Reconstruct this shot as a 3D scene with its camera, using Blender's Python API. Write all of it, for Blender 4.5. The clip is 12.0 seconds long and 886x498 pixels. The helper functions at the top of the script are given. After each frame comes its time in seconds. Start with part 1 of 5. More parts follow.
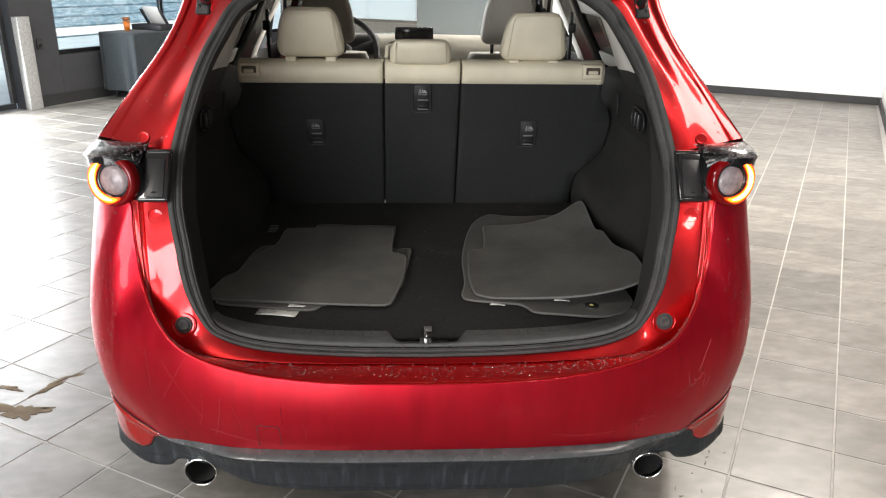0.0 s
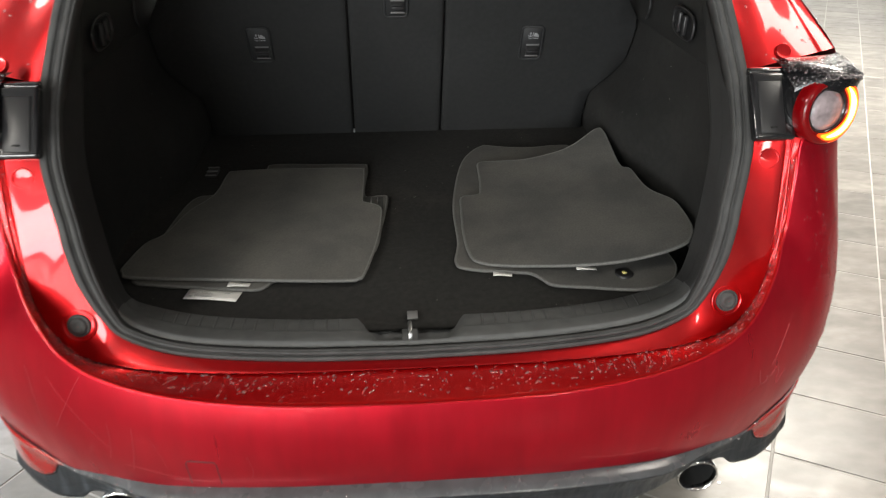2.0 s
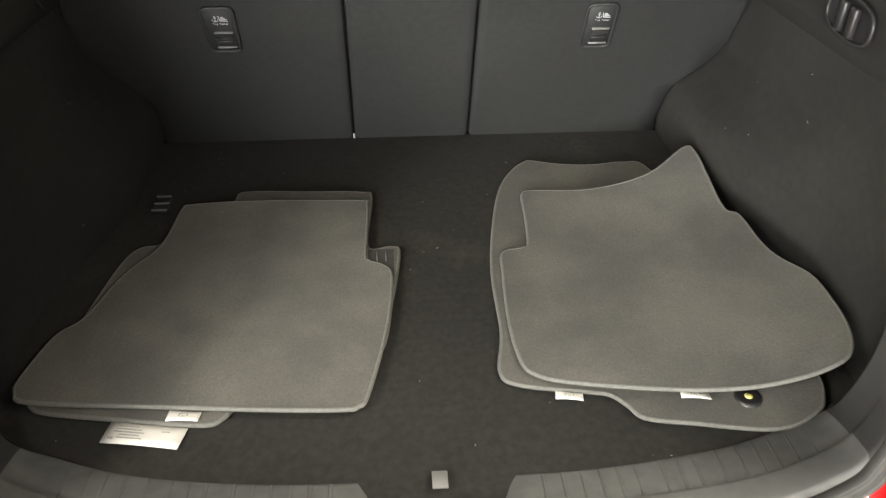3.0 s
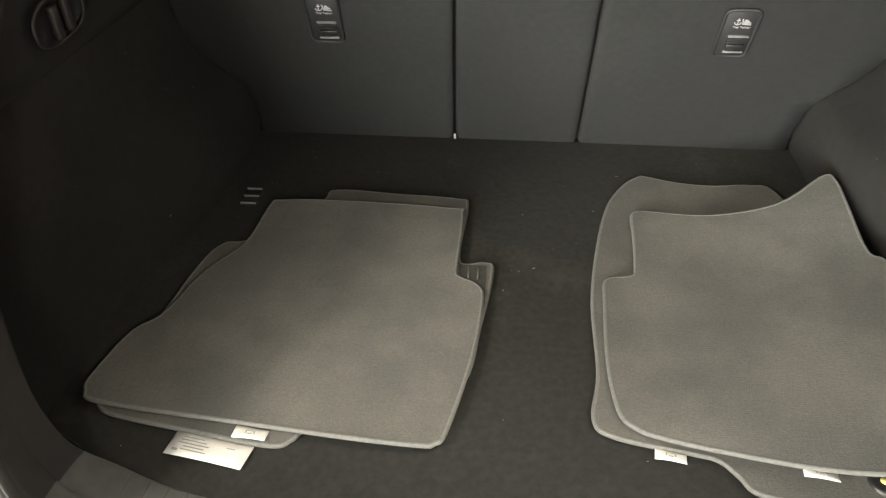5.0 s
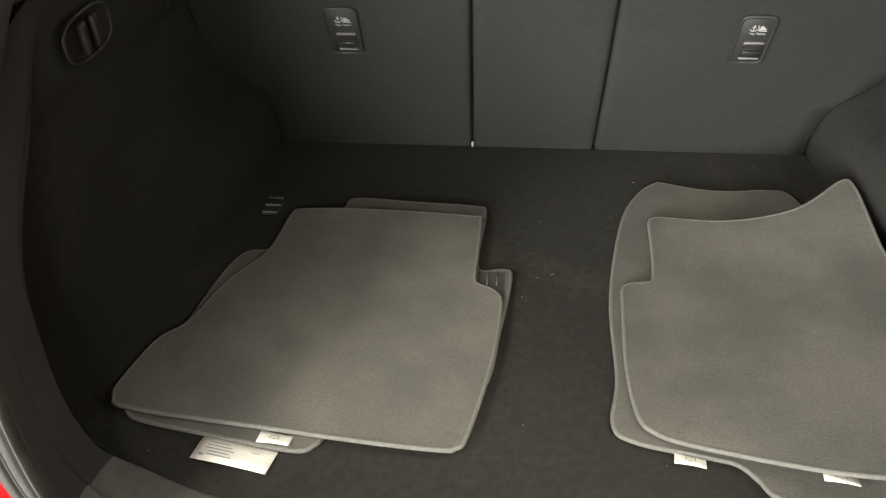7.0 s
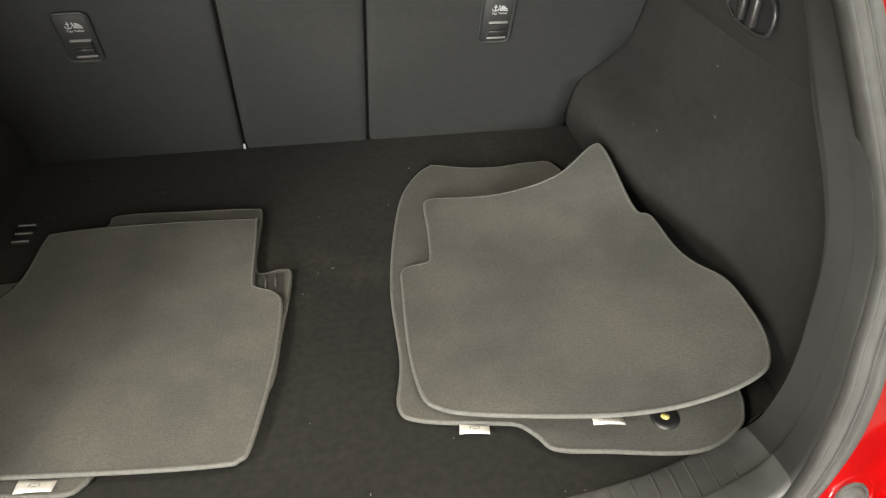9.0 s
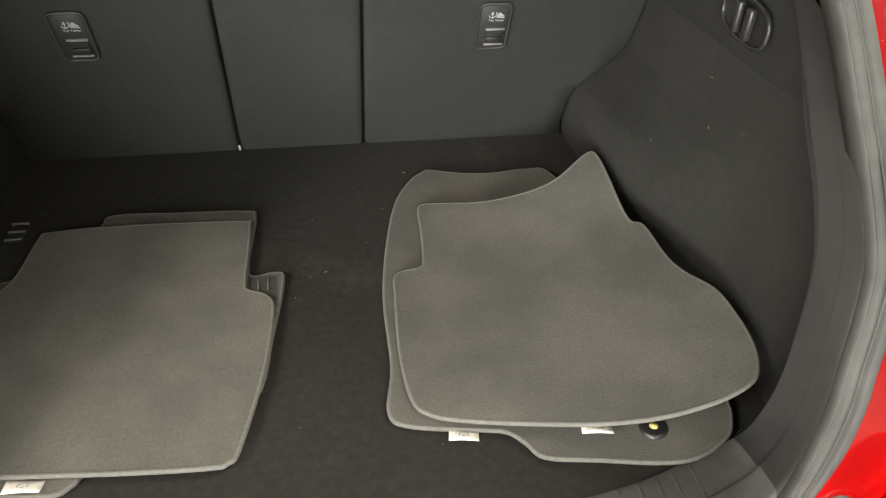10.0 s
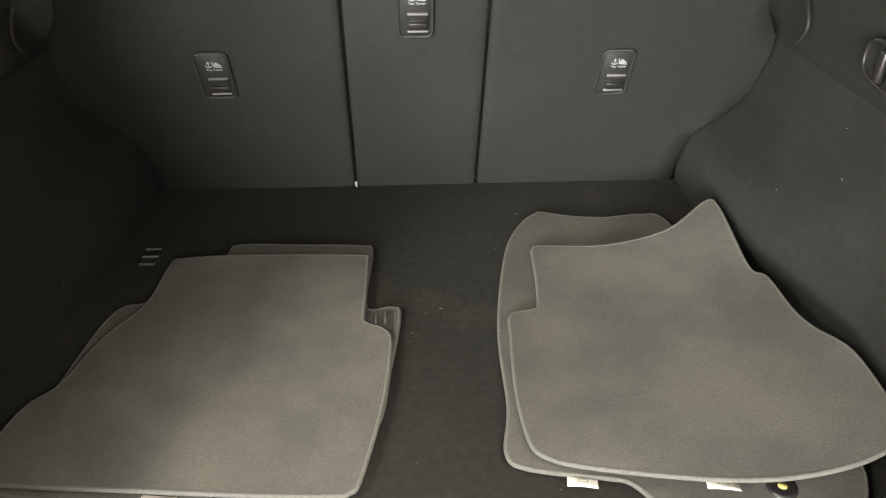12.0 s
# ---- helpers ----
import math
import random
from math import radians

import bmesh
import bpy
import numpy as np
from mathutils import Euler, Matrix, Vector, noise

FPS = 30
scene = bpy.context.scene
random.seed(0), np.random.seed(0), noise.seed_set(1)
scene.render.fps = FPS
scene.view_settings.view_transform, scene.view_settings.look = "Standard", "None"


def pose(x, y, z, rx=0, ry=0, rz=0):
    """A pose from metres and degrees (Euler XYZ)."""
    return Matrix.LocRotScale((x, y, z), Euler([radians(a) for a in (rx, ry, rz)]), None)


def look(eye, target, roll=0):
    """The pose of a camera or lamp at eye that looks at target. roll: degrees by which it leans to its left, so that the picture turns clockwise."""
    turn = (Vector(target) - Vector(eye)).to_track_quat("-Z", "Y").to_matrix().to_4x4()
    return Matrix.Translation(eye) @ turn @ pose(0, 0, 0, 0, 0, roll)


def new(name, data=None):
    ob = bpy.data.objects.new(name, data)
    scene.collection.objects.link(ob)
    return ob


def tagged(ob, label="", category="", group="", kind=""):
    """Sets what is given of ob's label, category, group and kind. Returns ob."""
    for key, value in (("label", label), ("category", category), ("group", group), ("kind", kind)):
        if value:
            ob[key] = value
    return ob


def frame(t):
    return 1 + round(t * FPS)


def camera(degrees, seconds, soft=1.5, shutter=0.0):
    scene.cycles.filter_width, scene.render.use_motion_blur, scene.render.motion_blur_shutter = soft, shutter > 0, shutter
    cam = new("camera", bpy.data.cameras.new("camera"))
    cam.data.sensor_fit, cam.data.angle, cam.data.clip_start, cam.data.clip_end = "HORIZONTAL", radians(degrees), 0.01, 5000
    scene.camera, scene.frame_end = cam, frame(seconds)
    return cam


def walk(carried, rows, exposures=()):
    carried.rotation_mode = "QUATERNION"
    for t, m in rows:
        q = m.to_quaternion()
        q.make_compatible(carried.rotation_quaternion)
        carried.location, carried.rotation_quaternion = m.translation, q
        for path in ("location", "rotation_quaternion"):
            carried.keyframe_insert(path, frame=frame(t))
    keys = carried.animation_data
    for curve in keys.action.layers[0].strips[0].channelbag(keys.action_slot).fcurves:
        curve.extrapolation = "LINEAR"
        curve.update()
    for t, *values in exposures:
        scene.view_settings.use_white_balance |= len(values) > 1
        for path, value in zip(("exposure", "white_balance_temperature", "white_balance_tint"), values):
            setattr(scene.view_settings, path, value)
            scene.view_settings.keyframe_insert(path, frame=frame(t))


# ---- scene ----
cam = camera(60.2, 12.0, soft=1.15, shutter=0.25)
PATH = [
    (0, (-0.041, -0.024, 1.616), (0.043, 1.852, 0.927), 0.7),
    (0.5, (-0.043, -0.023, 1.62), (0.051, 1.845, 0.912), 0.5),
    (1, (-0.05, -0.003, 1.615), (0.059, 1.851, 0.872), 0.2),
    (1.5, (-0.087, 0.141, 1.57), (0.045, 1.958, 0.743), 0.2),
    (1.7, (-0.077, 0.279, 1.543), (0.055, 2.075, 0.673), 0.1),
    (2, (-0.031, 0.506, 1.542), (0.099, 2.276, 0.619), 0.0),
    (2.25, (0.008, 0.682, 1.526), (0.119, 2.430, 0.561), -0.3),
    (2.5, (-0.002, 0.845, 1.513), (0.115, 2.559, 0.49), -0.1),
    (2.7, (-0.028, 0.977, 1.517), (0.101, 2.676, 0.465), 0.0),
    (3, (-0.038, 1.119, 1.532), (0.071, 2.79, 0.439), 0.1),
    (3.2, (-0.05, 1.165, 1.528), (0.06, 2.825, 0.43), 0.1),
    (4.8, (-0.036, 1.244, 1.52), (-0.132, 2.891, 0.39), 0.3),
    (5, (-0.041, 1.238, 1.521), (-0.174, 2.885, 0.393), 0.1),
    (5.5, (-0.053, 1.233, 1.526), (-0.255, 2.874, 0.402), -0.0),
    (6, (-0.054, 1.231, 1.526), (-0.295, 2.873, 0.409), -0.3),
    (6.5, (-0.052, 1.226, 1.53), (-0.29, 2.871, 0.416), -0.9),
    (7, (-0.044, 1.225, 1.531), (-0.221, 2.877, 0.418), -1.1),
    (7.5, (-0.024, 1.231, 1.528), (-0.065, 2.889, 0.409), -0.5),
    (7.7, (-0.017, 1.235, 1.51), (0.0, 2.9, 0.402), -0.4),
    (9.3, (0.053, 1.226, 1.511), (0.335, 2.859, 0.391), 0.4),
    (9.5, (0.051, 1.229, 1.518), (0.339, 2.857, 0.393), 0.7),
    (10, (0.053, 1.228, 1.519), (0.324, 2.868, 0.407), 1.1),
    (10.5, (0.016, 1.219, 1.515), (0.208, 2.889, 0.431), 0.5),
    (11, (-0.002, 1.22, 1.519), (0.149, 2.906, 0.454), 0.6),
    (11.5, (-0.006, 1.223, 1.521), (0.106, 2.925, 0.477), 0.4),
    (12, (-0.015, 1.226, 1.526), (0.061, 2.94, 0.499), -0.1),
]
EXPOSURES = [(0.0, -0.15, 6500, 10), (1.5, -0.15, 6500, 10), (2.0, 0.08, 6500, 8), (2.5, 0.77, 6600, 6), (2.9, 1.4, 6900, 6), (3.2, 1.6, 7000, 6), (5.0, 1.65, 7100, 6), (6.0, 1.5, 7100, 6), (7.0, 1.52, 7100, 6), (7.7, 1.68, 7100, 6), (9.5, 1.4, 7100, 6), (10.2, 1.45, 7100, 6), (11.0, 1.65, 7100, 6), (12.0, 1.65, 7100, 6)]
walk(cam, [(t, look(eye, target, roll)) for t, eye, target, roll in PATH], EXPOSURES)

# ---- light and exposure ----
world = bpy.data.worlds.new("world")
scene.world = world
world.use_nodes = True
_n = world.node_tree.nodes
_sky = _n.new("ShaderNodeTexSky")
_sky.sky_type, _sky.sun_disc, _sky.sun_elevation, _sky.sun_rotation = "NISHITA", False, radians(35), radians(200)
_sky.air_density, _sky.dust_density = 1.0, 3.0
_n["Background"].inputs["Strength"].default_value = 0.16
world.node_tree.links.new(_sky.outputs["Color"], _n["Background"].inputs["Color"])

# room axes: V runs along the side walls, U across the room
V, U = Vector((0.479, 0.878, 0)), Vector((0.878, -0.479, 0))
LEFT, RIGHT = Vector((-4.45, 9.4, 0)), Vector((6.12, 9.80, 0))
ROOM_H = 3.6


def area_light(name, place, aim, w, h, watts, colour):
    data = bpy.data.lights.new(name, "AREA")
    data.shape, data.size, data.size_y, data.energy, data.color = "RECTANGLE", w, h, watts, colour
    ob = new(name, data)
    ob.matrix_world = look(place, aim)
    return ob


def on_left(s, off, z):
    p = LEFT + V * s + U * off
    return (p.x, p.y, z)


# daylight in the glass door at the far left, and in the glass of the near wall
area_light("window_light", on_left(-2.45, 0.12, 1.45), on_left(-2.45, 3.0, 1.3), 4.1, 2.6, 850, (0.93, 0.97, 1.0))
area_light("window_light", on_left(-5.75, 0.12, 1.45), on_left(-5.75, 3.0, 1.3), 2.2, 2.6, 120, (0.93, 0.97, 1.0))
area_light("window_light", on_left(-13.8, 8.2, 1.6), on_left(-8.0, 8.2, 1.4), 6.0, 2.6, 720, (0.97, 0.98, 1.0))
# ceiling panels, all out of view, placed and tuned as added fill
for _s, _o, _w in ((-8.6, 6.0, 170), (-3.4, 9.7, 80), (-9.0, 12.2, 150), (0.2, 8.6, 340), (1.6, 5.0, 220), (-5.3, 2.9, 70)):
    area_light("unseen_ceiling_light", on_left(_s, _o, ROOM_H - 0.06), on_left(_s, _o, 0), 1.2, 1.2, _w, (1.0, 0.93, 0.84))
# high soft sun over the roof, for the ground outside
_sun = new("sun", bpy.data.lights.new("sun", "SUN"))
_sun.data.energy, _sun.data.angle, _sun.data.color = 3.5, radians(12), (1.0, 0.97, 0.92)
_sun.matrix_world = look(tuple(U * 10 - V * 4 + Vector((0, 0, 12))), (0, 0, 0))


# ---- materials ----
def material(name, colour, rough=0.5, metal=0.0, vary=0.0, scale=8.0, bump=0.0, bump_scale=200.0, coat=0.0, coat_rough=0.05,
             second=None, blend_scale=2.0, blend=(0.45, 0.65), rough_vary=0.0, island=0.0, sheen=0.0, room=False, stretch=None, drops=None, spec=0.5):
    """A surface with variation at two scales, fine relief, and an optional second colour in patches."""
    m = bpy.data.materials.new(name)
    m.use_nodes = True
    nt = m.node_tree
    b = nt.nodes["Principled BSDF"]
    b.inputs["Roughness"].default_value, b.inputs["Metallic"].default_value = rough, metal
    b.inputs["Coat Weight"].default_value, b.inputs["Coat Roughness"].default_value = coat, coat_rough
    b.inputs["Sheen Weight"].default_value = sheen
    b.inputs["Specular IOR Level"].default_value = spec
    if room:
        where = nt.nodes.new("ShaderNodeNewGeometry").outputs["Position"]
    else:
        where = nt.nodes.new("ShaderNodeTexCoord").outputs["Object"]
    if stretch:
        mp = nt.nodes.new("ShaderNodeMapping")
        mp.inputs["Rotation"].default_value, mp.inputs["Scale"].default_value = (0, 0, stretch[0]), stretch[1]
        nt.links.new(where, mp.inputs["Vector"])
        where = mp.outputs["Vector"]

    def tex(sc, detail=4.0):
        t = nt.nodes.new("ShaderNodeTexNoise")
        t.inputs["Scale"].default_value, t.inputs["Detail"].default_value = sc, detail
        nt.links.new(where, t.inputs["Vector"])
        return t

    def ramp(src, lo, hi):
        r = nt.nodes.new("ShaderNodeMapRange")
        r.inputs["From Min"].default_value, r.inputs["From Max"].default_value = lo, hi
        nt.links.new(src, r.inputs["Value"])
        return r

    def mix(fac, a, c):
        x = nt.nodes.new("ShaderNodeMix")
        x.data_type = "RGBA"
        for sock, val in ((x.inputs["Factor"], fac), (x.inputs["A"], a), (x.inputs["B"], c)):
            if hasattr(val, "links"):
                nt.links.new(val, sock)
            else:
                sock.default_value = val
        return x.outputs["Result"]

    c4 = (*colour, 1)
    out = None
    if second:
        big = tex(blend_scale, 5)
        out = mix(ramp(big.outputs["Fac"], *blend).outputs["Result"], c4, (*second, 1))
    if vary:
        small = tex(scale)
        r = ramp(small.outputs["Fac"], 0.3, 0.7)
        r.inputs["To Min"].default_value, r.inputs["To Max"].default_value = 1 - vary, 1 + vary
        x = nt.nodes.new("ShaderNodeHueSaturation")
        x.inputs["Color"].default_value = c4
        if out:
            nt.links.new(out, x.inputs["Color"])
        if island:
            info = nt.nodes.new("ShaderNodeObjectInfo")
            geo = nt.nodes.new("ShaderNodeNewGeometry")
            add = nt.nodes.new("ShaderNodeMath")
            add.operation = "ADD"
            nt.links.new(info.outputs["Random"], add.inputs[0])
            nt.links.new(geo.outputs["Random Per Island"], add.inputs[1])
            fr = nt.nodes.new("ShaderNodeMath")
            fr.operation = "FRACT"
            nt.links.new(add.outputs[0], fr.inputs[0])
            rr = ramp(fr.outputs[0], 0, 1)
            rr.inputs["To Min"].default_value, rr.inputs["To Max"].default_value = 1 - island, 1 + island
            mul = nt.nodes.new("ShaderNodeMath")
            mul.operation = "MULTIPLY"
            nt.links.new(rr.outputs["Result"], mul.inputs[0])
            nt.links.new(r.outputs["Result"], mul.inputs[1])
            nt.links.new(mul.outputs[0], x.inputs["Value"])
        else:
            nt.links.new(r.outputs["Result"], x.inputs["Value"])
        out = x.outputs["Color"]
    if out:
        nt.links.new(out, b.inputs["Base Color"])
    else:
        b.inputs["Base Color"].default_value = c4
    if rough_vary:
        rv = ramp(tex(scale * 0.6, 6).outputs["Fac"], 0.3, 0.7)
        rv.inputs["To Min"].default_value, rv.inputs["To Max"].default_value = max(0, rough - rough_vary), rough + rough_vary
        nt.links.new(rv.outputs["Result"], b.inputs["Roughness"])
    if drops:
        vo = nt.nodes.new("ShaderNodeTexVoronoi")
        vo.inputs["Scale"].default_value = drops[0]
        nt.links.new(where, vo.inputs["Vector"])
        dr = ramp(vo.outputs["Distance"], 0.12, 0.42)
        dr.inputs["To Min"].default_value, dr.inputs["To Max"].default_value = 1.0, 0.0
        bd = nt.nodes.new("ShaderNodeBump")
        bd.inputs["Strength"].default_value, bd.inputs["Distance"].default_value = drops[1], 0.0012
        nt.links.new(dr.outputs["Result"], bd.inputs["Height"])
        nt.links.new(bd.outputs["Normal"], b.inputs["Coat Normal"])
        nt.links.new(bd.outputs["Normal"], b.inputs["Normal"])
    elif bump:
        bn = nt.nodes.new("ShaderNodeBump")
        bn.inputs["Strength"].default_value, bn.inputs["Distance"].default_value = bump, 0.001
        nt.links.new(tex(bump_scale, 3).outputs["Fac"], bn.inputs["Height"])
        nt.links.new(bn.outputs["Normal"], b.inputs["Normal"])
    return m


def glass(name, tint=(1, 1, 1), rough=0.0, clear=1.0):
    m = material(name, tint, rough)
    b = m.node_tree.nodes["Principled BSDF"]
    b.inputs["Transmission Weight"].default_value, b.inputs["IOR"].default_value = clear, 1.45
    return m


def glow(name, colour, strength):
    m = material(name, colour, 0.4)
    b = m.node_tree.nodes["Principled BSDF"]
    b.inputs["Emission Color"].default_value, b.inputs["Emission Strength"].default_value = (*colour, 1), strength
    return m


PAINT = material("red_paint", (0.56, 0.009, 0.012), 0.32, 0.80, 0.05, 40, 0.0, 500, 0.8, 0.05)
WET_PAINT = material("wet_red_paint", (0.62, 0.004, 0.006), 0.28, 0.55, 0.06, 40, coat=0.3, coat_rough=0.02, drops=(170, 0.10))
PAINT_DUSTY = material("red_paint_dusty", (0.46, 0.005, 0.018), 0.34, 0.70, 0.08, 34, 0.0, 900, 0.25, 0.07, rough_vary=0.07, stretch=(0, (1, 1, 0.16)), spec=0.3)
SCRATCH = material("pale_scratch", (0.36, 0.06, 0.065), 0.6, 0, 0.2, 60)
CLADDING = material("grey_cladding", (0.021, 0.025, 0.029), 0.40, 0, 0.25, 3, 0.15, 60, second=(0.058, 0.068, 0.078), blend_scale=1.0, blend=(0.54, 0.80), rough_vary=0.12, stretch=(0, (70, 8, 7)), spec=0.35)
# wet lip of the cladding; paler grey stands in for its bright reflection
PALED_WET_CLADDING = material("paled_wet_cladding", (0.085, 0.090, 0.094), 0.26, 0, 0.2, 30, drops=(120, 0.10), rough_vary=0.08)
RUBBER = material("black_rubber", (0.053, 0.054, 0.053), 0.75, 0, 0.2, 30, 0.1, 300)
# surround plastic along the sill, paled for the light that falls there
LIT_SURROUND = material("surround_plastic_lit", (0.094, 0.097, 0.097), 0.52, 0, 0.15, 40, 0.25, 900, rough_vary=0.08)
DARK_GLASS = material("dark_door_glass", (0.006, 0.006, 0.007), 0.25, 0, 0.1, 6)
QUARTER_GLASS = material("tinted_quarter_glass", (0.045, 0.050, 0.047), 0.12, 0, 0.1, 6)
# same surround plastic up the pillars, with their shade in its colour
SHADED_SURROUND = material("surround_plastic_shaded", (0.0225, 0.0230, 0.0230), 0.7, 0, 0.12, 40, 0.25, 900)
UPPER_TRIM = material("black_grained_side_plastic", (0.0135, 0.0138, 0.0132), 0.75, 0, 0.15, 40, 0.3, 900)
TRIM = material("black_trim", (0.021, 0.022, 0.023), 0.58, 0, 0.12, 40, 0.25, 900)
GLOSS = material("gloss_black", (0.012, 0.012, 0.013), 0.18, 0, 0.1, 20, coat=0.6)
WET_BLACK = material("wet_gloss_black", (0.008, 0.008, 0.009), 0.14, 0, 0.3, 60, drops=(150, 0.45), spec=0.4)
FELT = material("black_felt", (0.0088, 0.0089, 0.0083), 0.95, 0, 0.25, 60, 0.6, 900, second=(0.0136, 0.0136, 0.0126), blend_scale=5)
SEATBACK = material("black_seat_felt", (0.0140, 0.0148, 0.0150), 0.9, 0, 0.15, 80, 0.5, 1100, second=(0.0168, 0.0178, 0.0180), blend_scale=4)
CARPET = material("black_carpet", (0.0125, 0.0121, 0.0108), 0.97, 0, 0.35, 90, 0.8, 800, second=(0.042, 0.038, 0.032), blend_scale=4.5, blend=(0.53, 0.84))
MAT = material("grey_mat_pile", (0.080, 0.0792, 0.0745), 0.95, 0, 0.13, 260, 0.6, 480, second=(0.112, 0.108, 0.098), blend_scale=8, blend=(0.38, 0.66))
BINDING = material("grey_binding", (0.125, 0.125, 0.118), 0.8, 0, 0.15, 200, 0.5, 600)
MAT_BACK = material("black_mat_backing", (0.042, 0.042, 0.040), 0.8, 0, 0.2, 60, 0.4, 500)
CREAM = material("cream_leather", (0.65, 0.60, 0.465), 0.5, 0, 0.05, 14, 0.35, 500, second=(0.61, 0.56, 0.425), blend_scale=4)
CREAM_TRIM = material("pale_grey_trim", (0.68, 0.66, 0.62), 0.6, 0, 0.05, 20, 0.2, 600)
CHROME = material("chrome", (0.75, 0.75, 0.75), 0.12, 1.0, 0.1, 20)
STEEL = material("steel", (0.55, 0.55, 0.55), 0.4, 1.0, 0.1, 40)
# exhaust soot, and plain black for gaps, slots and plates behind seams
SOOT_AND_GAPS = material("soot_and_gap_black", (0.01, 0.01, 0.01), 0.9)
LABEL = material("white_label", (0.78, 0.77, 0.74), 0.7, 0, 0.05, 60)
PRINT = material("grey_print", (0.36, 0.36, 0.35), 0.8)
PRINT_LIGHT = material("pale_print", (0.34, 0.35, 0.36), 0.6)
BRASS = material("yellow_peg", (0.70, 0.62, 0.22), 0.45)
SCREEN = material("dark_screen", (0.01, 0.01, 0.012), 0.12)
RED_LENS = glass("red_lens", (0.24, 0.002, 0.004), 0.12, 0.3)
CLEAR_LENS = material("frosted_lens", (0.30, 0.25, 0.26), 0.35, 0, 0.3, 60, 0.4, 200, coat=0.3)
AMBER_DEEP = glow("deep_amber_light", (1.0, 0.09, 0.006), 1.1)
AMBER = glow("amber_light", (1.0, 0.24, 0.012), 3.2)
AMBER_CORE = glow("bright_amber_light", (1.0, 0.60, 0.15), 8.0)
REFLECTOR = material("red_reflector", (0.30, 0.008, 0.007), 0.22, 0, 0.25, 300, 0.3, 400, coat=0.8)
# not fully clear: the pale part stands in for sky glints on drops
GLINT_WATER = glass("water", (1.0, 0.90, 0.90), 0.0, 0.87)
TINTED = glass("privacy_glass", (0.004, 0.005, 0.005), 0.0, 0.6)
GLASS = glass("window_glass", (0.95, 0.98, 0.97), 0.0)
TYRE = material("tyre", (0.02, 0.02, 0.02), 0.8, 0, 0.2, 30, 0.3, 200)
RIM = material("alloy", (0.35, 0.35, 0.36), 0.3, 0.9, 0.1, 20)
UNDER = material("underbody", (0.02, 0.02, 0.02), 0.85, 0, 0.3, 8)
TILE = material("stone_tile", (0.172, 0.160, 0.143), 0.36, 0, 0.17, 13, 0.16, 60, second=(0.230, 0.215, 0.194), blend_scale=4.5, rough_vary=0.05, island=0.20, room=True, stretch=(0.5, (1, 1.8, 1)))
GROUT = material("pale_grout", (0.46, 0.45, 0.43), 0.8, 0, 0.15, 20, 0.3, 200)
WHITE_WALL = material("white_wall_paint", (0.85, 0.85, 0.84), 0.6, 0, 0.03, 6, 0.1, 200)
DARK_WALL = material("dark_grey_wall_paint", (0.055, 0.056, 0.062), 0.6, 0, 0.08, 6, 0.15, 200)
BASEBOARD = material("dark_baseboard", (0.03, 0.03, 0.032), 0.5, 0, 0.1, 12)
CEILING = material("ceiling_board", (0.26, 0.26, 0.255), 0.8, 0, 0.04, 5, 0.2, 80)
FRAME = material("black_window_metal", (0.015, 0.015, 0.017), 0.35, 0.3, 0.1, 20)
POST = material("pale_speckled_panel", (0.42, 0.42, 0.41), 0.55, 0, 0.3, 70, 0.4, 160)
CLOTH = material("dark_table_cloth", (0.034, 0.044, 0.050), 0.85, 0, 0.12, 30, 0.3, 500, sheen=0.2)
ORANGE = material("orange_drink", (0.75, 0.22, 0.03), 0.35)
DARK_BOX = material("dark_box", (0.025, 0.025, 0.028), 0.5, 0, 0.1, 20)
SNOW = material("pale_ground_outside", (0.62, 0.72, 0.76), 0.9, 0, 0.1, 2)
DRIP = material("dark_wet_drip", (0.13, 0.12, 0.10), 0.06, 0, 0.2, 40)
MUD = material("muddy_puddle", (0.17, 0.135, 0.09), 0.10, 0, 0.3, 12)
PANEL_BLUE = material("blue_grey_panel_paint", (0.085, 0.125, 0.145), 0.45, 0, 0.05, 3, 0.05, 100)
SIDING = material("blue_grey_siding", (0.20, 0.31, 0.38), 0.6, 0, 0.2, 9, 0.2, 60, second=(0.42, 0.52, 0.58), blend_scale=4, stretch=(0, (1, 1, 5)))
PAPER = material("white_paper", (0.82, 0.82, 0.80), 0.6, 0, 0.03, 20)
CLEAR_CUP = glass("clear_plastic", (0.95, 0.95, 0.95), 0.05)
DASH = material("beige_dash_plastic", (0.26, 0.245, 0.205), 0.7, 0, 0.06, 20, 0.2, 500)
HOOK = material("satin_black_plastic", (0.02, 0.02, 0.021), 0.38, 0, 0.1, 30)
BAR = material("grey_anchor_bar", (0.15, 0.15, 0.15), 0.6, 0, 0.1, 40)
LINT = material("pale_lint", (0.22, 0.22, 0.20), 0.9)
# dark brown stands for the shadow inside the seat release pocket
POCKET_SHADE = material("pocket_shade_brown", (0.07, 0.058, 0.04), 0.8, 0, 0.1, 40)
FRONT_SEAT = material("taupe_leather", (0.36, 0.33, 0.29), 0.5, 0, 0.05, 14, 0.3, 500)
BLUE_CAR = material("far_car_paint", (0.55, 0.62, 0.70), 0.3, 0, 0.1, 4, coat=0.5)


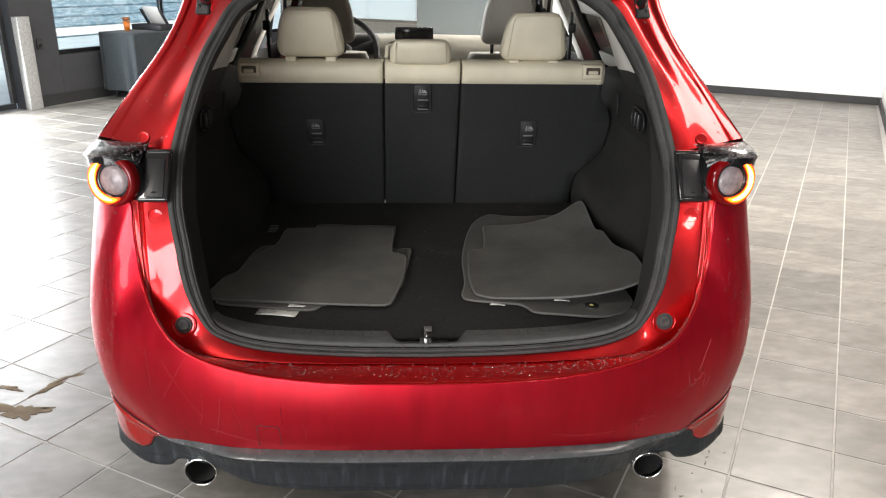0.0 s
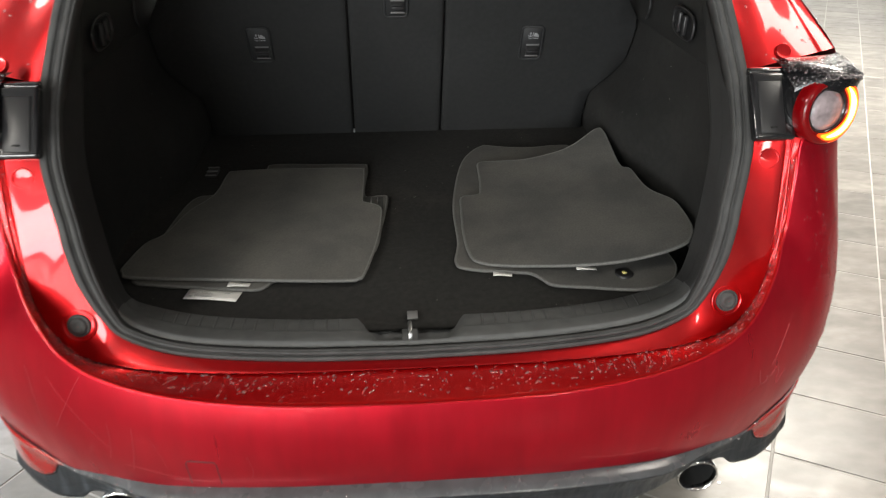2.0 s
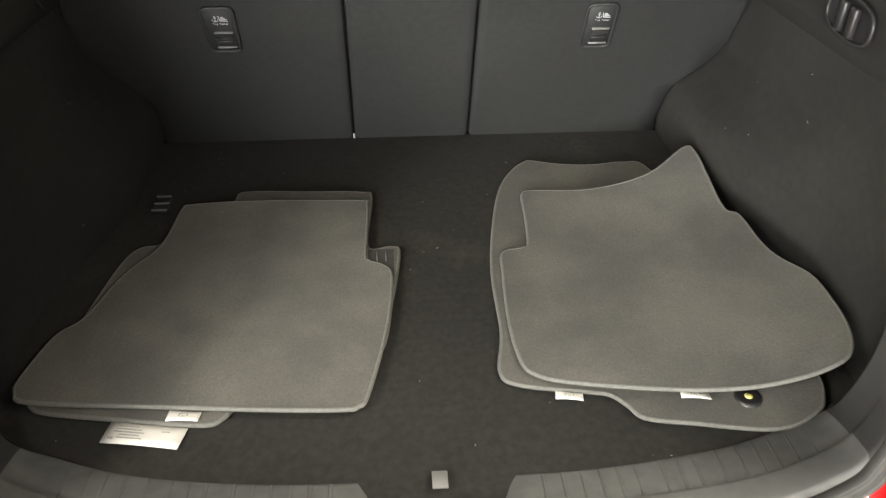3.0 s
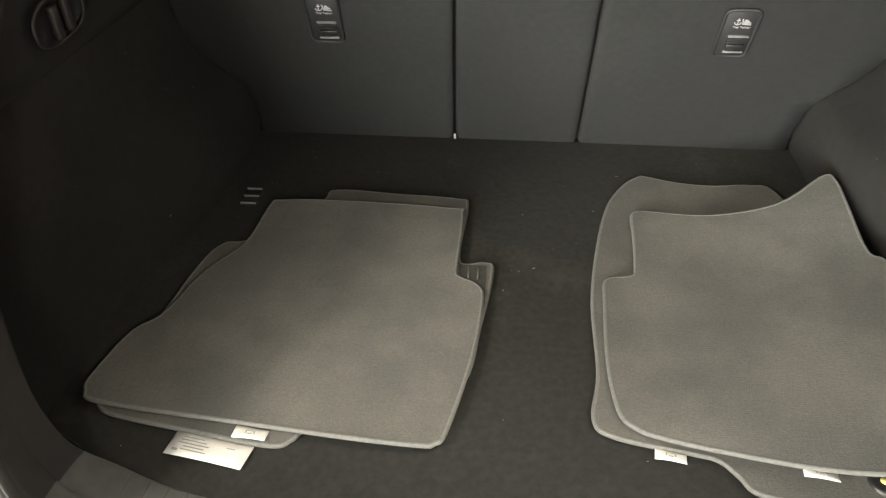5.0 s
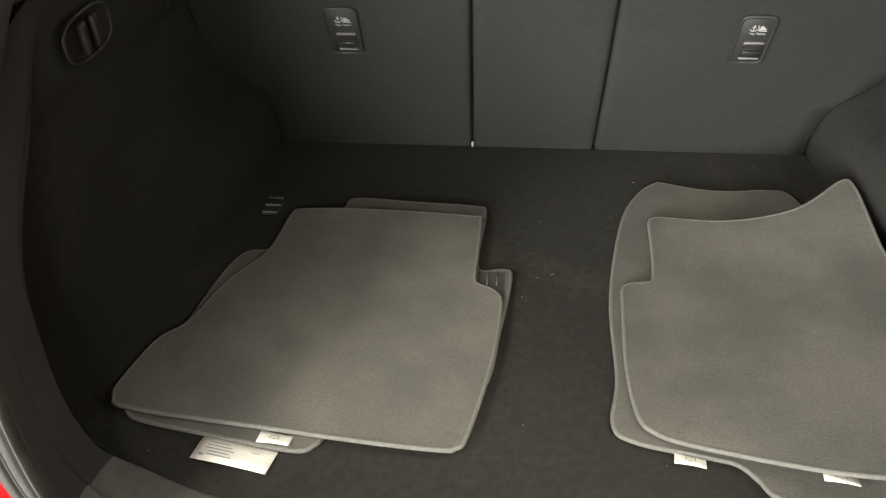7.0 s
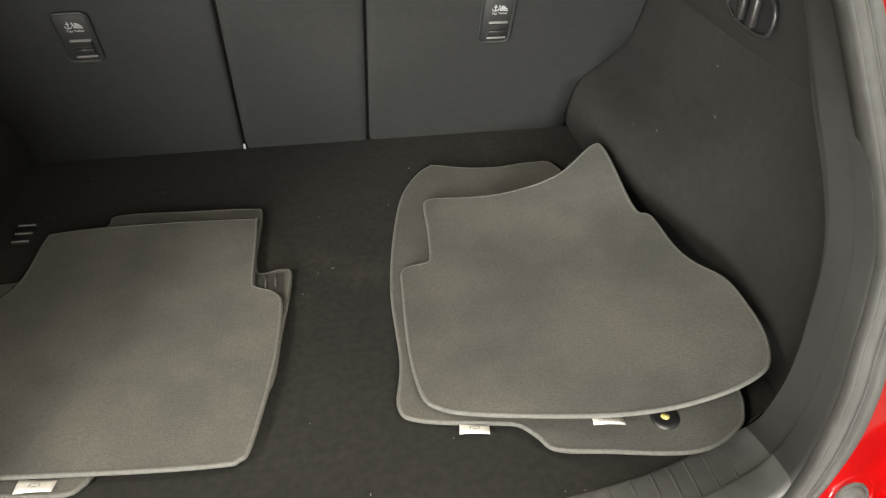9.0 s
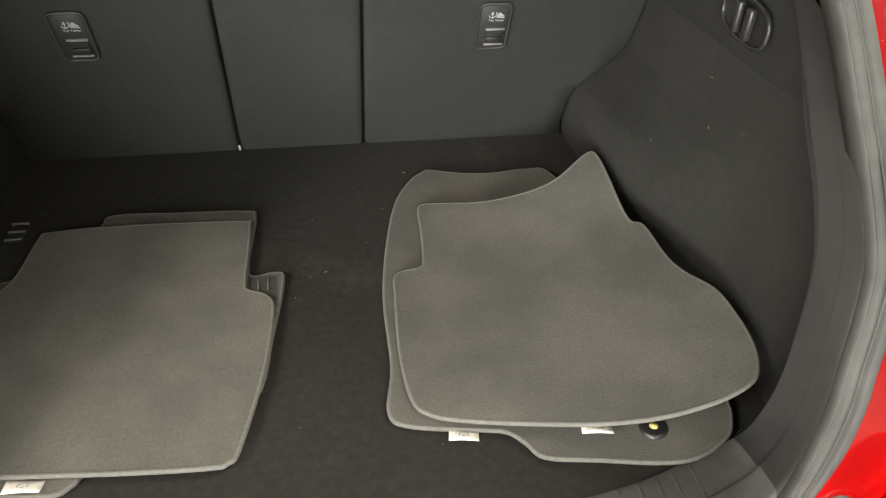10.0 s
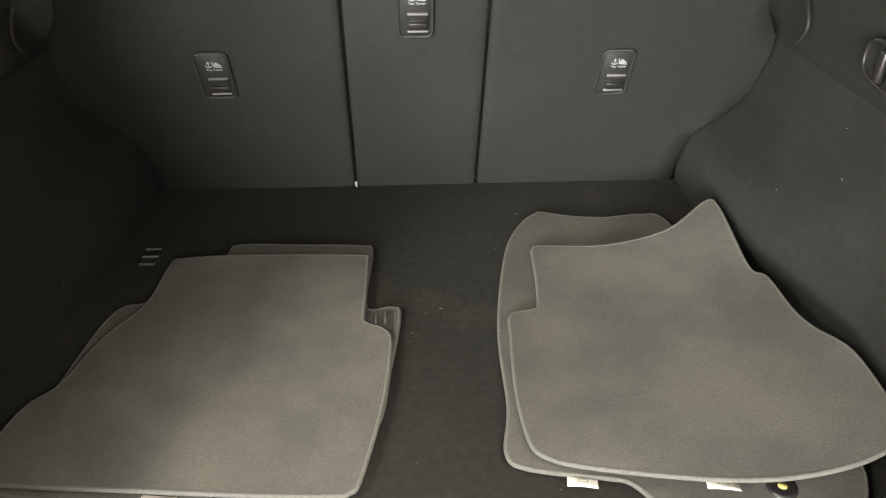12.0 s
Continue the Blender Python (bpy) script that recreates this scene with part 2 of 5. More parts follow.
# ---- shape helpers ----
def spline(points, n):
    """n points along a smooth curve through the given ones."""
    p = np.array(points, float)
    p = np.vstack([2 * p[0] - p[1], p, 2 * p[-1] - p[-2]])
    out = []
    for t in np.linspace(0, len(points) - 1, n):
        k = min(int(t), len(points) - 2)
        f = t - k
        a, b, c, d = p[k], p[k + 1], p[k + 2], p[k + 3]
        out.append(0.5 * (2 * b + (c - a) * f + (2 * a - 5 * b + 4 * c - d) * f * f + (3 * b - a - 3 * c + d) * f**3))
    return np.array(out)


def both(half):
    """A curve from the middle outwards, made whole across x = 0."""
    half = np.array(half, float)
    return np.vstack([(half * (-1, 1, 1))[:0:-1], half])


def smooth01(t):
    t = min(1.0, max(0.0, t))
    return t * t * (3 - 2 * t)


def link(name, me, mat, parent=None, label="", smooth=True):
    me.materials.append(mat)
    if smooth:
        for p in me.polygons:
            p.use_smooth = True
    ob = new(name, me)
    if parent:
        ob.parent = parent
    if label:
        tagged(ob, label)
    return ob


def part(name, bm, mat, parent=None, label="", smooth=True):
    """One bmesh as one mesh object under a thing or a part."""
    me = bpy.data.meshes.new(name)
    bmesh.ops.recalc_face_normals(bm, faces=bm.faces)
    bm.to_mesh(me)
    bm.free()
    return link(name, me, mat, parent, label, smooth)


def sheet(name, rows, mat, parent=None, label="", closed=False, thick=0.0, smooth=True, caps=False):
    """A surface through rows of points. closed: the rows are rings."""
    bm = bmesh.new()
    vs = [[bm.verts.new(tuple(q)) for q in r] for r in rows]
    for a, b in zip(vs, vs[1:]):
        m = len(a)
        for k in range(m if closed else m - 1):
            j = (k + 1) % m
            try:
                bm.faces.new((a[k], a[j], b[j], b[k]))
            except ValueError:
                pass
    if caps:
        bm.faces.new(vs[0])
        bm.faces.new(vs[-1])
    bmesh.ops.remove_doubles(bm, verts=bm.verts, dist=1e-5)
    ob = part(name, bm, mat, parent, label, smooth)
    if thick:
        mod = ob.modifiers.new("thickness", "SOLIDIFY")
        mod.thickness, mod.offset = thick, 0.0
    return ob


def box_bm(w, d, h, bevel=0.005, segments=2, at=(0, 0, 0), turn=None, bm=None):
    """A box with rounded edges, its centre at the given place."""
    bm = bm or bmesh.new()
    made = bmesh.ops.create_cube(bm, size=1)["verts"]
    bmesh.ops.scale(bm, vec=(w, d, h), verts=made)
    if bevel:
        edges = list({e for v in made for e in v.link_edges})
        res = bmesh.ops.bevel(bm, geom=edges, offset=bevel, segments=segments, profile=0.5, affect="EDGES")
        made = list({v for f in res["faces"] for v in f.verts} | {v for v in made if v.is_valid})
    m = Matrix.Translation(at) @ (turn or Matrix.Identity(4))
    bmesh.ops.transform(bm, matrix=m, verts=made)
    return bm


def ring_frames(path, centre, closed):
    p = np.array(path, float)
    t = np.roll(p, -1, 0) - np.roll(p, 1, 0) if closed else np.gradient(p, axis=0)
    t /= np.linalg.norm(t, axis=1)[:, None]
    n = p - np.array(centre)
    n -= (n * t).sum(1)[:, None] * t
    n /= np.linalg.norm(n, axis=1)[:, None]
    b = np.cross(t, n)
    return p, n, b


def sweep(name, path, profile, mat, parent=None, centre=(0, 0, 0), closed=True, side=None, label="", round_profile=True, widths=None):
    """A profile of (outwards, sideways) carried along a path; side: the way in which sideways points."""
    p, n, b = ring_frames(path, centre, closed)
    if side is not None and (b @ np.array(side)).mean() < 0:
        b = -b
    widths = widths if widths is not None else np.ones(len(p))
    rows = [[p[k] + n[k] * a * widths[k] + b[k] * c for a, c in profile] for k in range(len(p))]
    if closed:
        rows.append(rows[0])
    return sheet(name, rows, mat, parent, label, closed=round_profile)


def circle(r, n=10):
    return [(r * math.cos(2 * math.pi * k / n), r * math.sin(2 * math.pi * k / n)) for k in range(n)]


def tube(name, path, r, mat, parent=None, label="", n=8):
    p = np.array(path, float)
    far = p.mean(0) + np.array([0.013, 0.7, 0.37]) * 7
    ob = sweep(name, p, circle(r, n), mat, parent, far, False, label=label)
    return ob


def lathe(name, profile, m, mat, parent=None, label="", n=32):
    """A turned body: profile of (radius, height) about z, set by the matrix m."""
    rows = [[m @ Vector((r * math.cos(2 * math.pi * k / n), r * math.sin(2 * math.pi * k / n), h)) for k in range(n)] for r, h in profile]
    return sheet(name, rows, mat, parent, label, closed=True)


def facing(place, way):
    """A matrix at a place whose z points along way."""
    return Matrix.Translation(place) @ Vector(way).to_track_quat("Z", "Y").to_matrix().to_4x4()


def thing(name, place, label, category, group="", kind=""):
    ob = new(name)
    ob.location = place
    ob.empty_display_size = 0.1
    bpy.context.view_layer.update()
    return tagged(ob, label, category, group, kind)


# ---- the car ----
car = thing("car", (0, 0, 0), "red five-seat crossover car with open empty boot, wet and dusty", "car")

# outlines from the middle of the tail outwards and forwards
CREASE = [(0, 1.545, .700), (.25, 1.551, .705), (.45, 1.577, .722), (.585, 1.618, .757), (.658, 1.672, .82), (.702, 1.738, .90), (.717, 1.772, 1.0),
          (.721, 1.785, 1.075), (.765, 1.798, 1.068), (.82, 1.85, 1.08), (.85, 1.93, 1.12), (.87, 2.05, 1.15), (.885, 2.45, 1.16)]
BELLY = [(0, 1.537, .61), (.25, 1.543, .61), (.46, 1.572, .615), (.615, 1.618, .63), (.705, 1.66, .66), (.765, 1.695, .70), (.805, 1.725, .75),
         (.835, 1.757, .78), (.86, 1.797, .80), (.88, 1.86, .80), (.893, 1.95, .80), (.903, 2.1, .80), (.915, 2.45, .80)]
HEM = [(0, 1.556, .515), (.25, 1.562, .513), (.46, 1.592, .503), (.60, 1.645, .49), (.672, 1.682, .478), (.72, 1.71, .49), (.765, 1.735, .505),
       (.806, 1.762, .52), (.840, 1.80, .535), (.864, 1.86, .54), (.880, 1.94, .535), (.890, 2.1, .525), (.895, 2.45, .52)]
SKIRT = [(0, 1.59, .362), (.25, 1.592, .362), (.42, 1.612, .368), (.50, 1.64, .380), (.535, 1.655, .402), (.59, 1.67, .404), (.645, 1.688, .404), (.680, 1.699, .378),
         (.745, 1.722, .372), (.812, 1.770, .385), (.852, 1.83, .40), (.878, 2.05, .42), (.885, 2.45, .42)]
GROOVE = [(0, 1.660, .696), (.25, 1.663, .696), (.45, 1.677, .698), (.586, 1.704, .707), (.644, 1.722, .735), (.680, 1.736, .80), (.688, 1.750, .912), (.697, 1.800, 1.080)]
SEAL_LOW = [(0, 1.682, .702), (.23, 1.685, .706), (.42, 1.700, .717), (.525, 1.722, .742), (.567, 1.733, .786), (.596, 1.742, .850), (.609, 1.752, .91), (.616, 1.765, .956), (.628, 1.785, 1.018), (.636, 1.812, 1.076)]
SEAL_HIGH = [(.642, 1.896, 1.174), (.602, 1.98, 1.338), (.56, 2.08, 1.448), (.495, 2.15, 1.54), (.35, 2.2, 1.60), (0, 2.22, 1.62)]
PILLAR = [(.835, 1.94, 1.205), (.78, 2.05, 1.305), (.70, 2.12, 1.42), (.66, 2.18, 1.515), (.635, 2.23, 1.60), (.50, 2.27, 1.66), (0, 2.29, 1.68)]

NB = 97
crease, belly, hem, skirt = (both(spline(c, NB)) for c in (CREASE, BELLY, HEM, SKIRT))

# bumper skin and its ledge, in one pressing
rows = []
for f in list(np.linspace(0, .9, 10)) + [.95, .975, .99, 1.0]:
    a = 2 * (f - 0.5) * (f - 1)
    b = 4 * f * (1 - f)
    c = 2 * f * (f - 0.5)
    rows.append(a * hem + b * belly + c * crease)
bumper = sheet("bumper", rows + [crease + (0, 0.004, 0.001)], PAINT_DUSTY, car, "dusty metallic red bumper with fine scratches")

n7 = int(round((NB - 1) * 7 / 12)) + 1
low_crease = both(spline(CREASE, NB)[:n7])
low_groove = both(spline(GROOVE, n7))
low_seal = both(spline(SEAL_LOW, n7))
ledge = []
for f, dip in ((0, 0), (0.03, 0.0012), (0.08, 0.001), (0.4, -0.001), (0.8, -0.002), (0.93, -0.003), (0.97, -0.008), (1.0, -0.008)):
    ledge.append(low_crease * (1 - f) + low_groove * f + np.array((0, 0.004, 0.001 + dip)))
sheet("ledge", ledge, WET_PAINT, bumper, "glossy red bumper ledge with rain drops")
jamb_rows = []
jamb_rows.append(low_groove + np.array((0, 0.0041, -0.0069)))
for f, out in ((0.015, 0.0005), (0.04, -0.004), (0.065, -0.0055), (0.09, -0.006), (0.3, -0.006), (0.5, -0.006), (0.7, -0.006), (0.93, -0.006), (1.0, -0.006)):
    jamb_rows.append(low_groove * (1 - f) + low_seal * f + np.array((0, out, 0)))
sheet("tailgate_jamb", jamb_rows, PAINT, car, "glossy red painted tailgate jamb")

tube("rolled_edge", low_crease[4:-4] + np.array((0, .0035, -.0012)), .0032, PAINT, bumper, "glossy rolled edge of the bumper ledge", n=8)

# joint between body and bumper in the channel, a bright folded edge
for sg in (-1, 1):
    half_c, half_g = spline(CREASE, NB)[:n7], spline(GROOVE, n7)
    k0 = int(n7 * .40)
    seam = [(half_c[k] * .42 + half_g[k] * .58 + np.array((0, 0, .0015))) * (sg, 1, 1) for k in range(k0, n7)]
    tube("joint_edge", seam, .0022, PAINT, bumper, n=6)

# lower cladding with its underside
rows = []
for f, bulge in ((0, 0.006), (0.015, 0.001), (0.05, -0.012), (0.09, -0.024), (0.12, -0.028), (0.145, -0.0285), (0.18, -0.026), (0.26, -0.018), (0.40, -0.009), (0.58, -0.004), (0.78, -0.004), (0.81, -0.003), (0.83, 0.003), (0.86, 0.004), (0.95, 0.005), (1, 0.012)):
    r = hem * (1 - f) + skirt * f
    fade = np.array([1 - .75 * smooth01((abs(x) - .46) / .16) for x in r[:, 0]])
    r[:, 1] += bulge * fade
    rows.append(r)
rows.append(skirt + np.array((0, 0.06, 0.0)))
rows.append(skirt * (0.95, 1, 1) + np.array((0, 0.16, 0.03)))
cladding = sheet("lower_cladding", rows[4:], CLADDING, car, "scuffed dark grey plastic bumper cladding")
shelf = rows[:5]
sheet("wet_lip", shelf, PALED_WET_CLADDING, cladding, "wet upper lip with drops, its sheen painted as paler grey")

# underbody, sides, roof and glass
sheet("underbody", [[(x, y, .41) for x in (-.70, 0, .70)] for y in (1.80, 3, 4.5, 5.9)], UNDER, car)


def side_x(z):
    return float(np.interp(z, (.30, .52, .80, 1.0, 1.16, 1.205, 1.305, 1.42, 1.515, 1.60, 1.67), (.87, .89, .915, .908, .882, .865, .815, .75, .705, .66, .52)))


def taper(y):
    return float(np.interp(y, (1.5, 4.9, 5.5, 5.9, 6.05), (1, 1, .965, .86, .62)))


# the pressing of the tailgate pillar from its outer lip to the seal, flatter at its foot
PRESSED = ((0, .02, .035, .14, .155, .175, .20, .30, .40, .46, .52, .58, .63, .67, .71, .76, .84, .92, .96, 1.0, 1.1),
           (0, -.005, -.006, -.005, -.003, .004, .006, .0065, .008, .011, .017, .022, .0245, .025, .024, .0225, .019, .016, .014, .012, .020))


def pressing(f, u):
    """How far the pillar face is sunk at f across it and u up it."""
    deep = .25 + .75 * smooth01((u - .08) / .30)
    return float(np.interp(f, *PRESSED)) * deep + (1 - deep) * float(np.interp(f, (.9, 1.1), (0, .016)))


AXLES = (2.47, 5.17)
WHEEL = .355
ys = np.concatenate([np.linspace(2.45, 2.98, 24)[1:], np.linspace(3.0, 4.7, 12), np.linspace(4.72, 5.62, 34), np.linspace(5.7, 6.05, 8)])
ys = np.concatenate([[2.45], ys])
for sg, side in ((-1, "left"), (1, "right")):
    flank, sill = [], []
    for y in ys:
        arch = max((WHEEL + math.sqrt(max(0, .415**2 - (y - a) ** 2)) if abs(y - a) < .415 else 0) for a in AXLES)
        top = float(np.interp(y, (2.45, 4.7, 5.4, 5.9, 6.05), (1.16, 1.12, 1.03, .93, .80)))
        bottom = max(.50, arch)
        zs = np.linspace(bottom, top, 8)
        flank.append([(sg * side_x(z) * taper(y), y, z) for z in zs])
        zs = np.linspace(min(max(.30, arch), bottom), bottom, 4)
        sill.append([(sg * (side_x(z) + .006) * taper(y), y, z) for z in zs])
    sheet("flank", flank, PAINT_DUSTY, car, "dusty red body side")
    sheet("sill_cladding", sill, CLADDING, car)
    # rear quarter from the lamp and pillar forwards
    front_edge = [(.885, 2.45, 1.16), (.865, 2.45, 1.205), (.815, 2.45, 1.305), (.75, 2.45, 1.42), (.705, 2.45, 1.515), (.66, 2.45, 1.60), (.52, 2.45, 1.67)]
    rear_edge = [(.855, 1.96, 1.15)] + PILLAR[:6]
    a, b = spline(rear_edge, 25), spline(front_edge, 25)
    quarter = [a * (sg, 1, 1)]
    for f in (0.04, 0.12, 0.3, 0.6, 1.0):
        bow = math.sin(math.pi * f) * 0.012
        quarter.append((a * (1 - f) + b * f + np.array((bow, 0, 0))) * (sg, 1, 1))
    sheet("quarter_panel", quarter, PAINT_DUSTY, car, "wet dusty red rear quarter panel")
    # inner face of the pillar, between its outer edge and the seal
    a, b = spline(PILLAR[:6], 30), spline(SEAL_HIGH[:5], 30)
    face = []
    for f in PRESSED[0]:
        out = np.array([pressing(f, k / 29) for k in range(30)])
        face.append((a * (1 - f) + b * f + np.stack([out * 0, out, -0.3 * out], 1)) * (sg, 1, 1))
    sheet("pillar_jamb", face, PAINT, car, "glossy red tailgate pillar")
    # glasshouse
    for y0, y1, nm in ((2.45, 2.98, "quarter_window"), (3.06, 3.80, "rear_door_window"), (3.90, 4.72, "front_door_window")):
        w = []
        for y in np.linspace(y0, y1, 7):
            zt = float(np.interp(y, (2.45, 3.9, 4.75), (1.50, 1.55, 1.16)))
            zb = float(np.interp(y, (2.45, 4.75), (1.165, 1.125)))
            w.append([(sg * (side_x(z) - .006), y, z) for z in np.linspace(zb, max(zt, zb + .01), 5)])
        ob = sheet(nm, w, TINTED, car, thick=.004)
        ob.visible_shadow = False
    for y0, y1 in ((2.975, 3.065), (3.795, 3.905)):
        w = [[(sg * (side_x(z) - .01), y, z) for z in np.linspace(1.13, 1.6, 6)] for y in np.linspace(y0, y1, 3)]
        sheet("pillar", w, GLOSS, car, thick=.02)
    tube("windscreen_pillar", [(sg * .63, 3.85, 1.60), (sg * .70, 4.3, 1.42), (sg * .80, 4.8, 1.13)], .035, GLOSS, car)

roof = []
for y in (2.29, 2.45, 2.9, 3.4, 3.85):
    crown = float(np.interp(y, (2.29, 2.9, 3.85), (1.672, 1.70, 1.675)))
    half = [(0, crown), (.30, crown - .012), (.50, crown - .035), (.60, crown - .075), (.66, 1.58)]
    if y < 2.4:
        half = [(0, 1.68), (.25, 1.675), (.50, 1.66), (.51, 1.658), (.52, 1.655)]
    roof.append([(-x, y, z) for x, z in half[:0:-1]] + [(x, y, z) for x, z in half])
sheet("roof", roof, PAINT, car, "red roof panel", thick=.01)
header = [both(spline([(0, 2.29, 1.68), (.50, 2.27, 1.66), (.635, 2.23, 1.60)], 8)), both(spline([(0, 2.22, 1.62), (.35, 2.2, 1.60), (.495, 2.15, 1.54)], 8))]
sheet("roof_header", header, PAINT, car, thick=.004)
screen_rows = [[(x * (.62 + .17 * f), 3.85 + .97 * f - .10 * (1 - x * x) * 0 + .12 * (1 - x * x), 1.655 - .045 * x * x - (.50) * f) for x in np.linspace(-1, 1, 11)] for f in np.linspace(0, 1, 6)]
ob = sheet("windscreen", screen_rows, GLASS, car, thick=.005)
ob.visible_shadow = False
bonnet = []
for y in (4.85, 5.2, 5.6, 5.9, 6.03):
    top = float(np.interp(y, (4.7, 5.4, 5.9, 6.05), (1.12, 1.03, .93, .80)))
    w = side_x(top) * taper(y)
    bonnet.append([(x * w, y, top + .05 * (1 - x * x)) for x in np.linspace(-1, 1, 9)])
sheet("bonnet", bonnet, PAINT, car, thick=.006)
nose = [[(x * side_x(z) * .62, 6.05 + .03 * (1 - x * x), z) for x in np.linspace(-1, 1, 9)] for z in np.linspace(.30, .80, 6)]
sheet("nose", nose, CLADDING, car)
for ya in AXLES:
    for sg in (-1, 1):
        w = new("wheel")
        w.parent = car
        m = facing((sg * .79, ya, WHEEL), (sg, 0, 0))
        lathe("tyre", [(.23, -.11), (.33, -.115), (.352, -.09), (.355, 0), (.352, .09), (.33, .115), (.23, .11)], m, TYRE, w, "black rubber tyre", 40)
        lathe("rim", [(.232, -.10), (.22, .02), (.20, .07), (.06, .05), (.05, .09), (0.001, .09)], m, RIM, w, "grey alloy rim", 40)

# outline of the reflector along and down the cladding
REFLECTOR_RIM = [(75, .0), (60, .01), (48, .03), (36, .06), (38, .20), (52, .55), (59, .68), (62, .70), (70, .70), (76, .50), (78, .16), (77, .03), (75, .0)]

# tail lamps, reflectors, exhausts, rubber stops
for sg in (-1, 1):
    lamp = new("tail_lamp")
    lamp.parent = car
    tagged(lamp, "round lit tail lamp in a wet black housing")

    # panel beside the seal, with a raised blank
    m = pose(sg * .666, 1.818, 1.128, -33)
    bm = box_bm(.078, .022, .126, .007, 3)
    bmesh.ops.transform(bm, matrix=m, verts=bm.verts)
    panel = part("lamp_panel", bm, GLOSS, lamp, "black lamp side panel")
    bm = box_bm(.046, .006, .098, .0025, 2)
    bmesh.ops.transform(bm, matrix=m @ pose(sg * -.004, -.0105, -.004), verts=bm.verts)
    part("blank", bm, HOOK, panel)
    bm = box_bm(.012, .004, .003, .0005, 1)
    bmesh.ops.transform(bm, matrix=m @ pose(sg * -.004, -.0135, -.042), verts=bm.verts)
    part("slot", bm, SOOT_AND_GAPS, panel)
    bm = box_bm(.074, .018, .016, .005, 3)
    bmesh.ops.transform(bm, matrix=m @ pose(0, .004, .066, 40), verts=bm.verts)
    part("panel_lip", bm, GLOSS, panel)
    # round housing, turned outwards a little
    m = facing((sg * .757, 1.792, 1.130), (sg * .30, -1, .08))
    lathe("housing", [(.060, -.09), (.064, -.03), (.0645, .0), (.062, .004)], m, GLOSS, lamp, "gloss black lamp housing", 40)
    way_out = m.to_3x3().inverted() @ Vector((sg, 0, 0))
    way_down = m.to_3x3().inverted() @ Vector((0, 0, -1))
    out_a = math.atan2(way_out.y, way_out.x)
    turn_down = 1 if math.sin(math.atan2(way_down.y, way_down.x) - out_a) > 0 else -1
    inward = Vector((-math.cos(out_a), -math.sin(out_a), 0))

    def discs(name, rings, mat, parent, label=""):
        """Rings of (shift inwards, radius, height) about the lamp's axis."""
        rows = [[m @ (inward * s + Vector((r * math.cos(2 * math.pi * k / 48), r * math.sin(2 * math.pi * k / 48), h))) for k in range(48)] for s, r, h in rings]
        return sheet(name, rows, mat, parent, label, closed=True)

    discs("red_ring", [(0, .0652, -.012), (0, .0655, .003), (0, .0635, .0095), (.001, .0585, .0135), (.004, .0500, .0145), (.0065, .0435, .0125), (.0065, .0425, .004)], RED_LENS, lamp, "red ring lens")
    discs("bezel", [(.0065, .0428, .0105), (.0065, .0410, .0118), (.0068, .0380, .0090), (.007, .0365, .005)], GLOSS, lamp, "dark ribbed inner bezel")
    discs("lens", [(.007, .0368, .006), (.007, .0350, .0105), (.007, .025, .0150), (.007, .0005, .0175)], CLEAR_LENS, lamp, "frosted round lens")
    # lit crescent on the outer side, drawn out downwards, brighter towards its core
    holder = lamp
    for nm, mat, half, wide, lift_out, r0, label in (("lit_crescent", AMBER_DEEP, 102, .0138, .0016, .0492, "glowing amber light guide"), ("light_band", AMBER, 92, .0116, .0024, .0487, "bright amber band"),
                                                     ("light_core", AMBER_CORE, 76, .0084, .0032, .0482, "bright yellow core of the light")):
        arc = []
        for k in range(33):
            u = k / 32
            a = out_a + turn_down * math.radians(20 + half * (2 * u - 1))
            w = wide * (math.sin(math.pi * (k + .4) / 32.8) ** .6 + .04) * (1 + .10 * math.sin(9 * u + r0 * 900))
            arc.append([m @ Vector(((r0 + o * w) * math.cos(a), (r0 + o * w) * math.sin(a), .0138 + lift_out - .0035 * max(0, o) ** 2)) for o in (-1, -.4, .2, .7, 1)])
        ob = sheet(nm, arc, mat, holder, label)
        holder = ob if nm == "lit_crescent" else holder
    # dark brow over the lens, sweeping round to the side
    brow_a = spline([(.690, 1.90, 1.196), (.75, 1.892, 1.200), (.81, 1.905, 1.201), (.84, 1.95, 1.196), (.862, 2.05, 1.184)], 16)
    brow_b = spline([(.690, 1.850, 1.192), (.74, 1.790, 1.201), (.80, 1.790, 1.193), (.842, 1.85, 1.180), (.868, 1.98, 1.165)], 16)
    brow_c = spline([(.695, 1.800, 1.166), (.735, 1.768, 1.188), (.775, 1.772, 1.190), (.822, 1.812, 1.178), (.868, 1.98, 1.145)], 16)
    brow_d = spline([(.70, 1.82, 1.08), (.72, 1.83, 1.10), (.80, 1.83, 1.10), (.842, 1.88, 1.10), (.868, 1.99, 1.12)], 16)
    sheet("brow", [q * (sg, 1, 1) for q in (brow_a, .5 * brow_a + .5 * brow_b + np.array((0, 0, .003)), brow_b, brow_c, brow_d)], WET_BLACK, lamp, "wet black lamp brow")
    # red reflector flush in the corner of the cladding, a pointed triangle
    def on_cladding(k, f, out):
        i = min(int(k), NB - 2)
        h0, s0 = half_hem[i] * (1 - k + i) + half_hem[i + 1] * (k - i), half_skirt[i] * (1 - k + i) + half_skirt[i + 1] * (k - i)
        q = h0 * (1 - f) + s0 * f
        return ((q[0] + .75 * out) * sg, q[1] - out, q[2])

    half_hem, half_skirt = spline(HEM, NB), spline(SKIRT, NB)
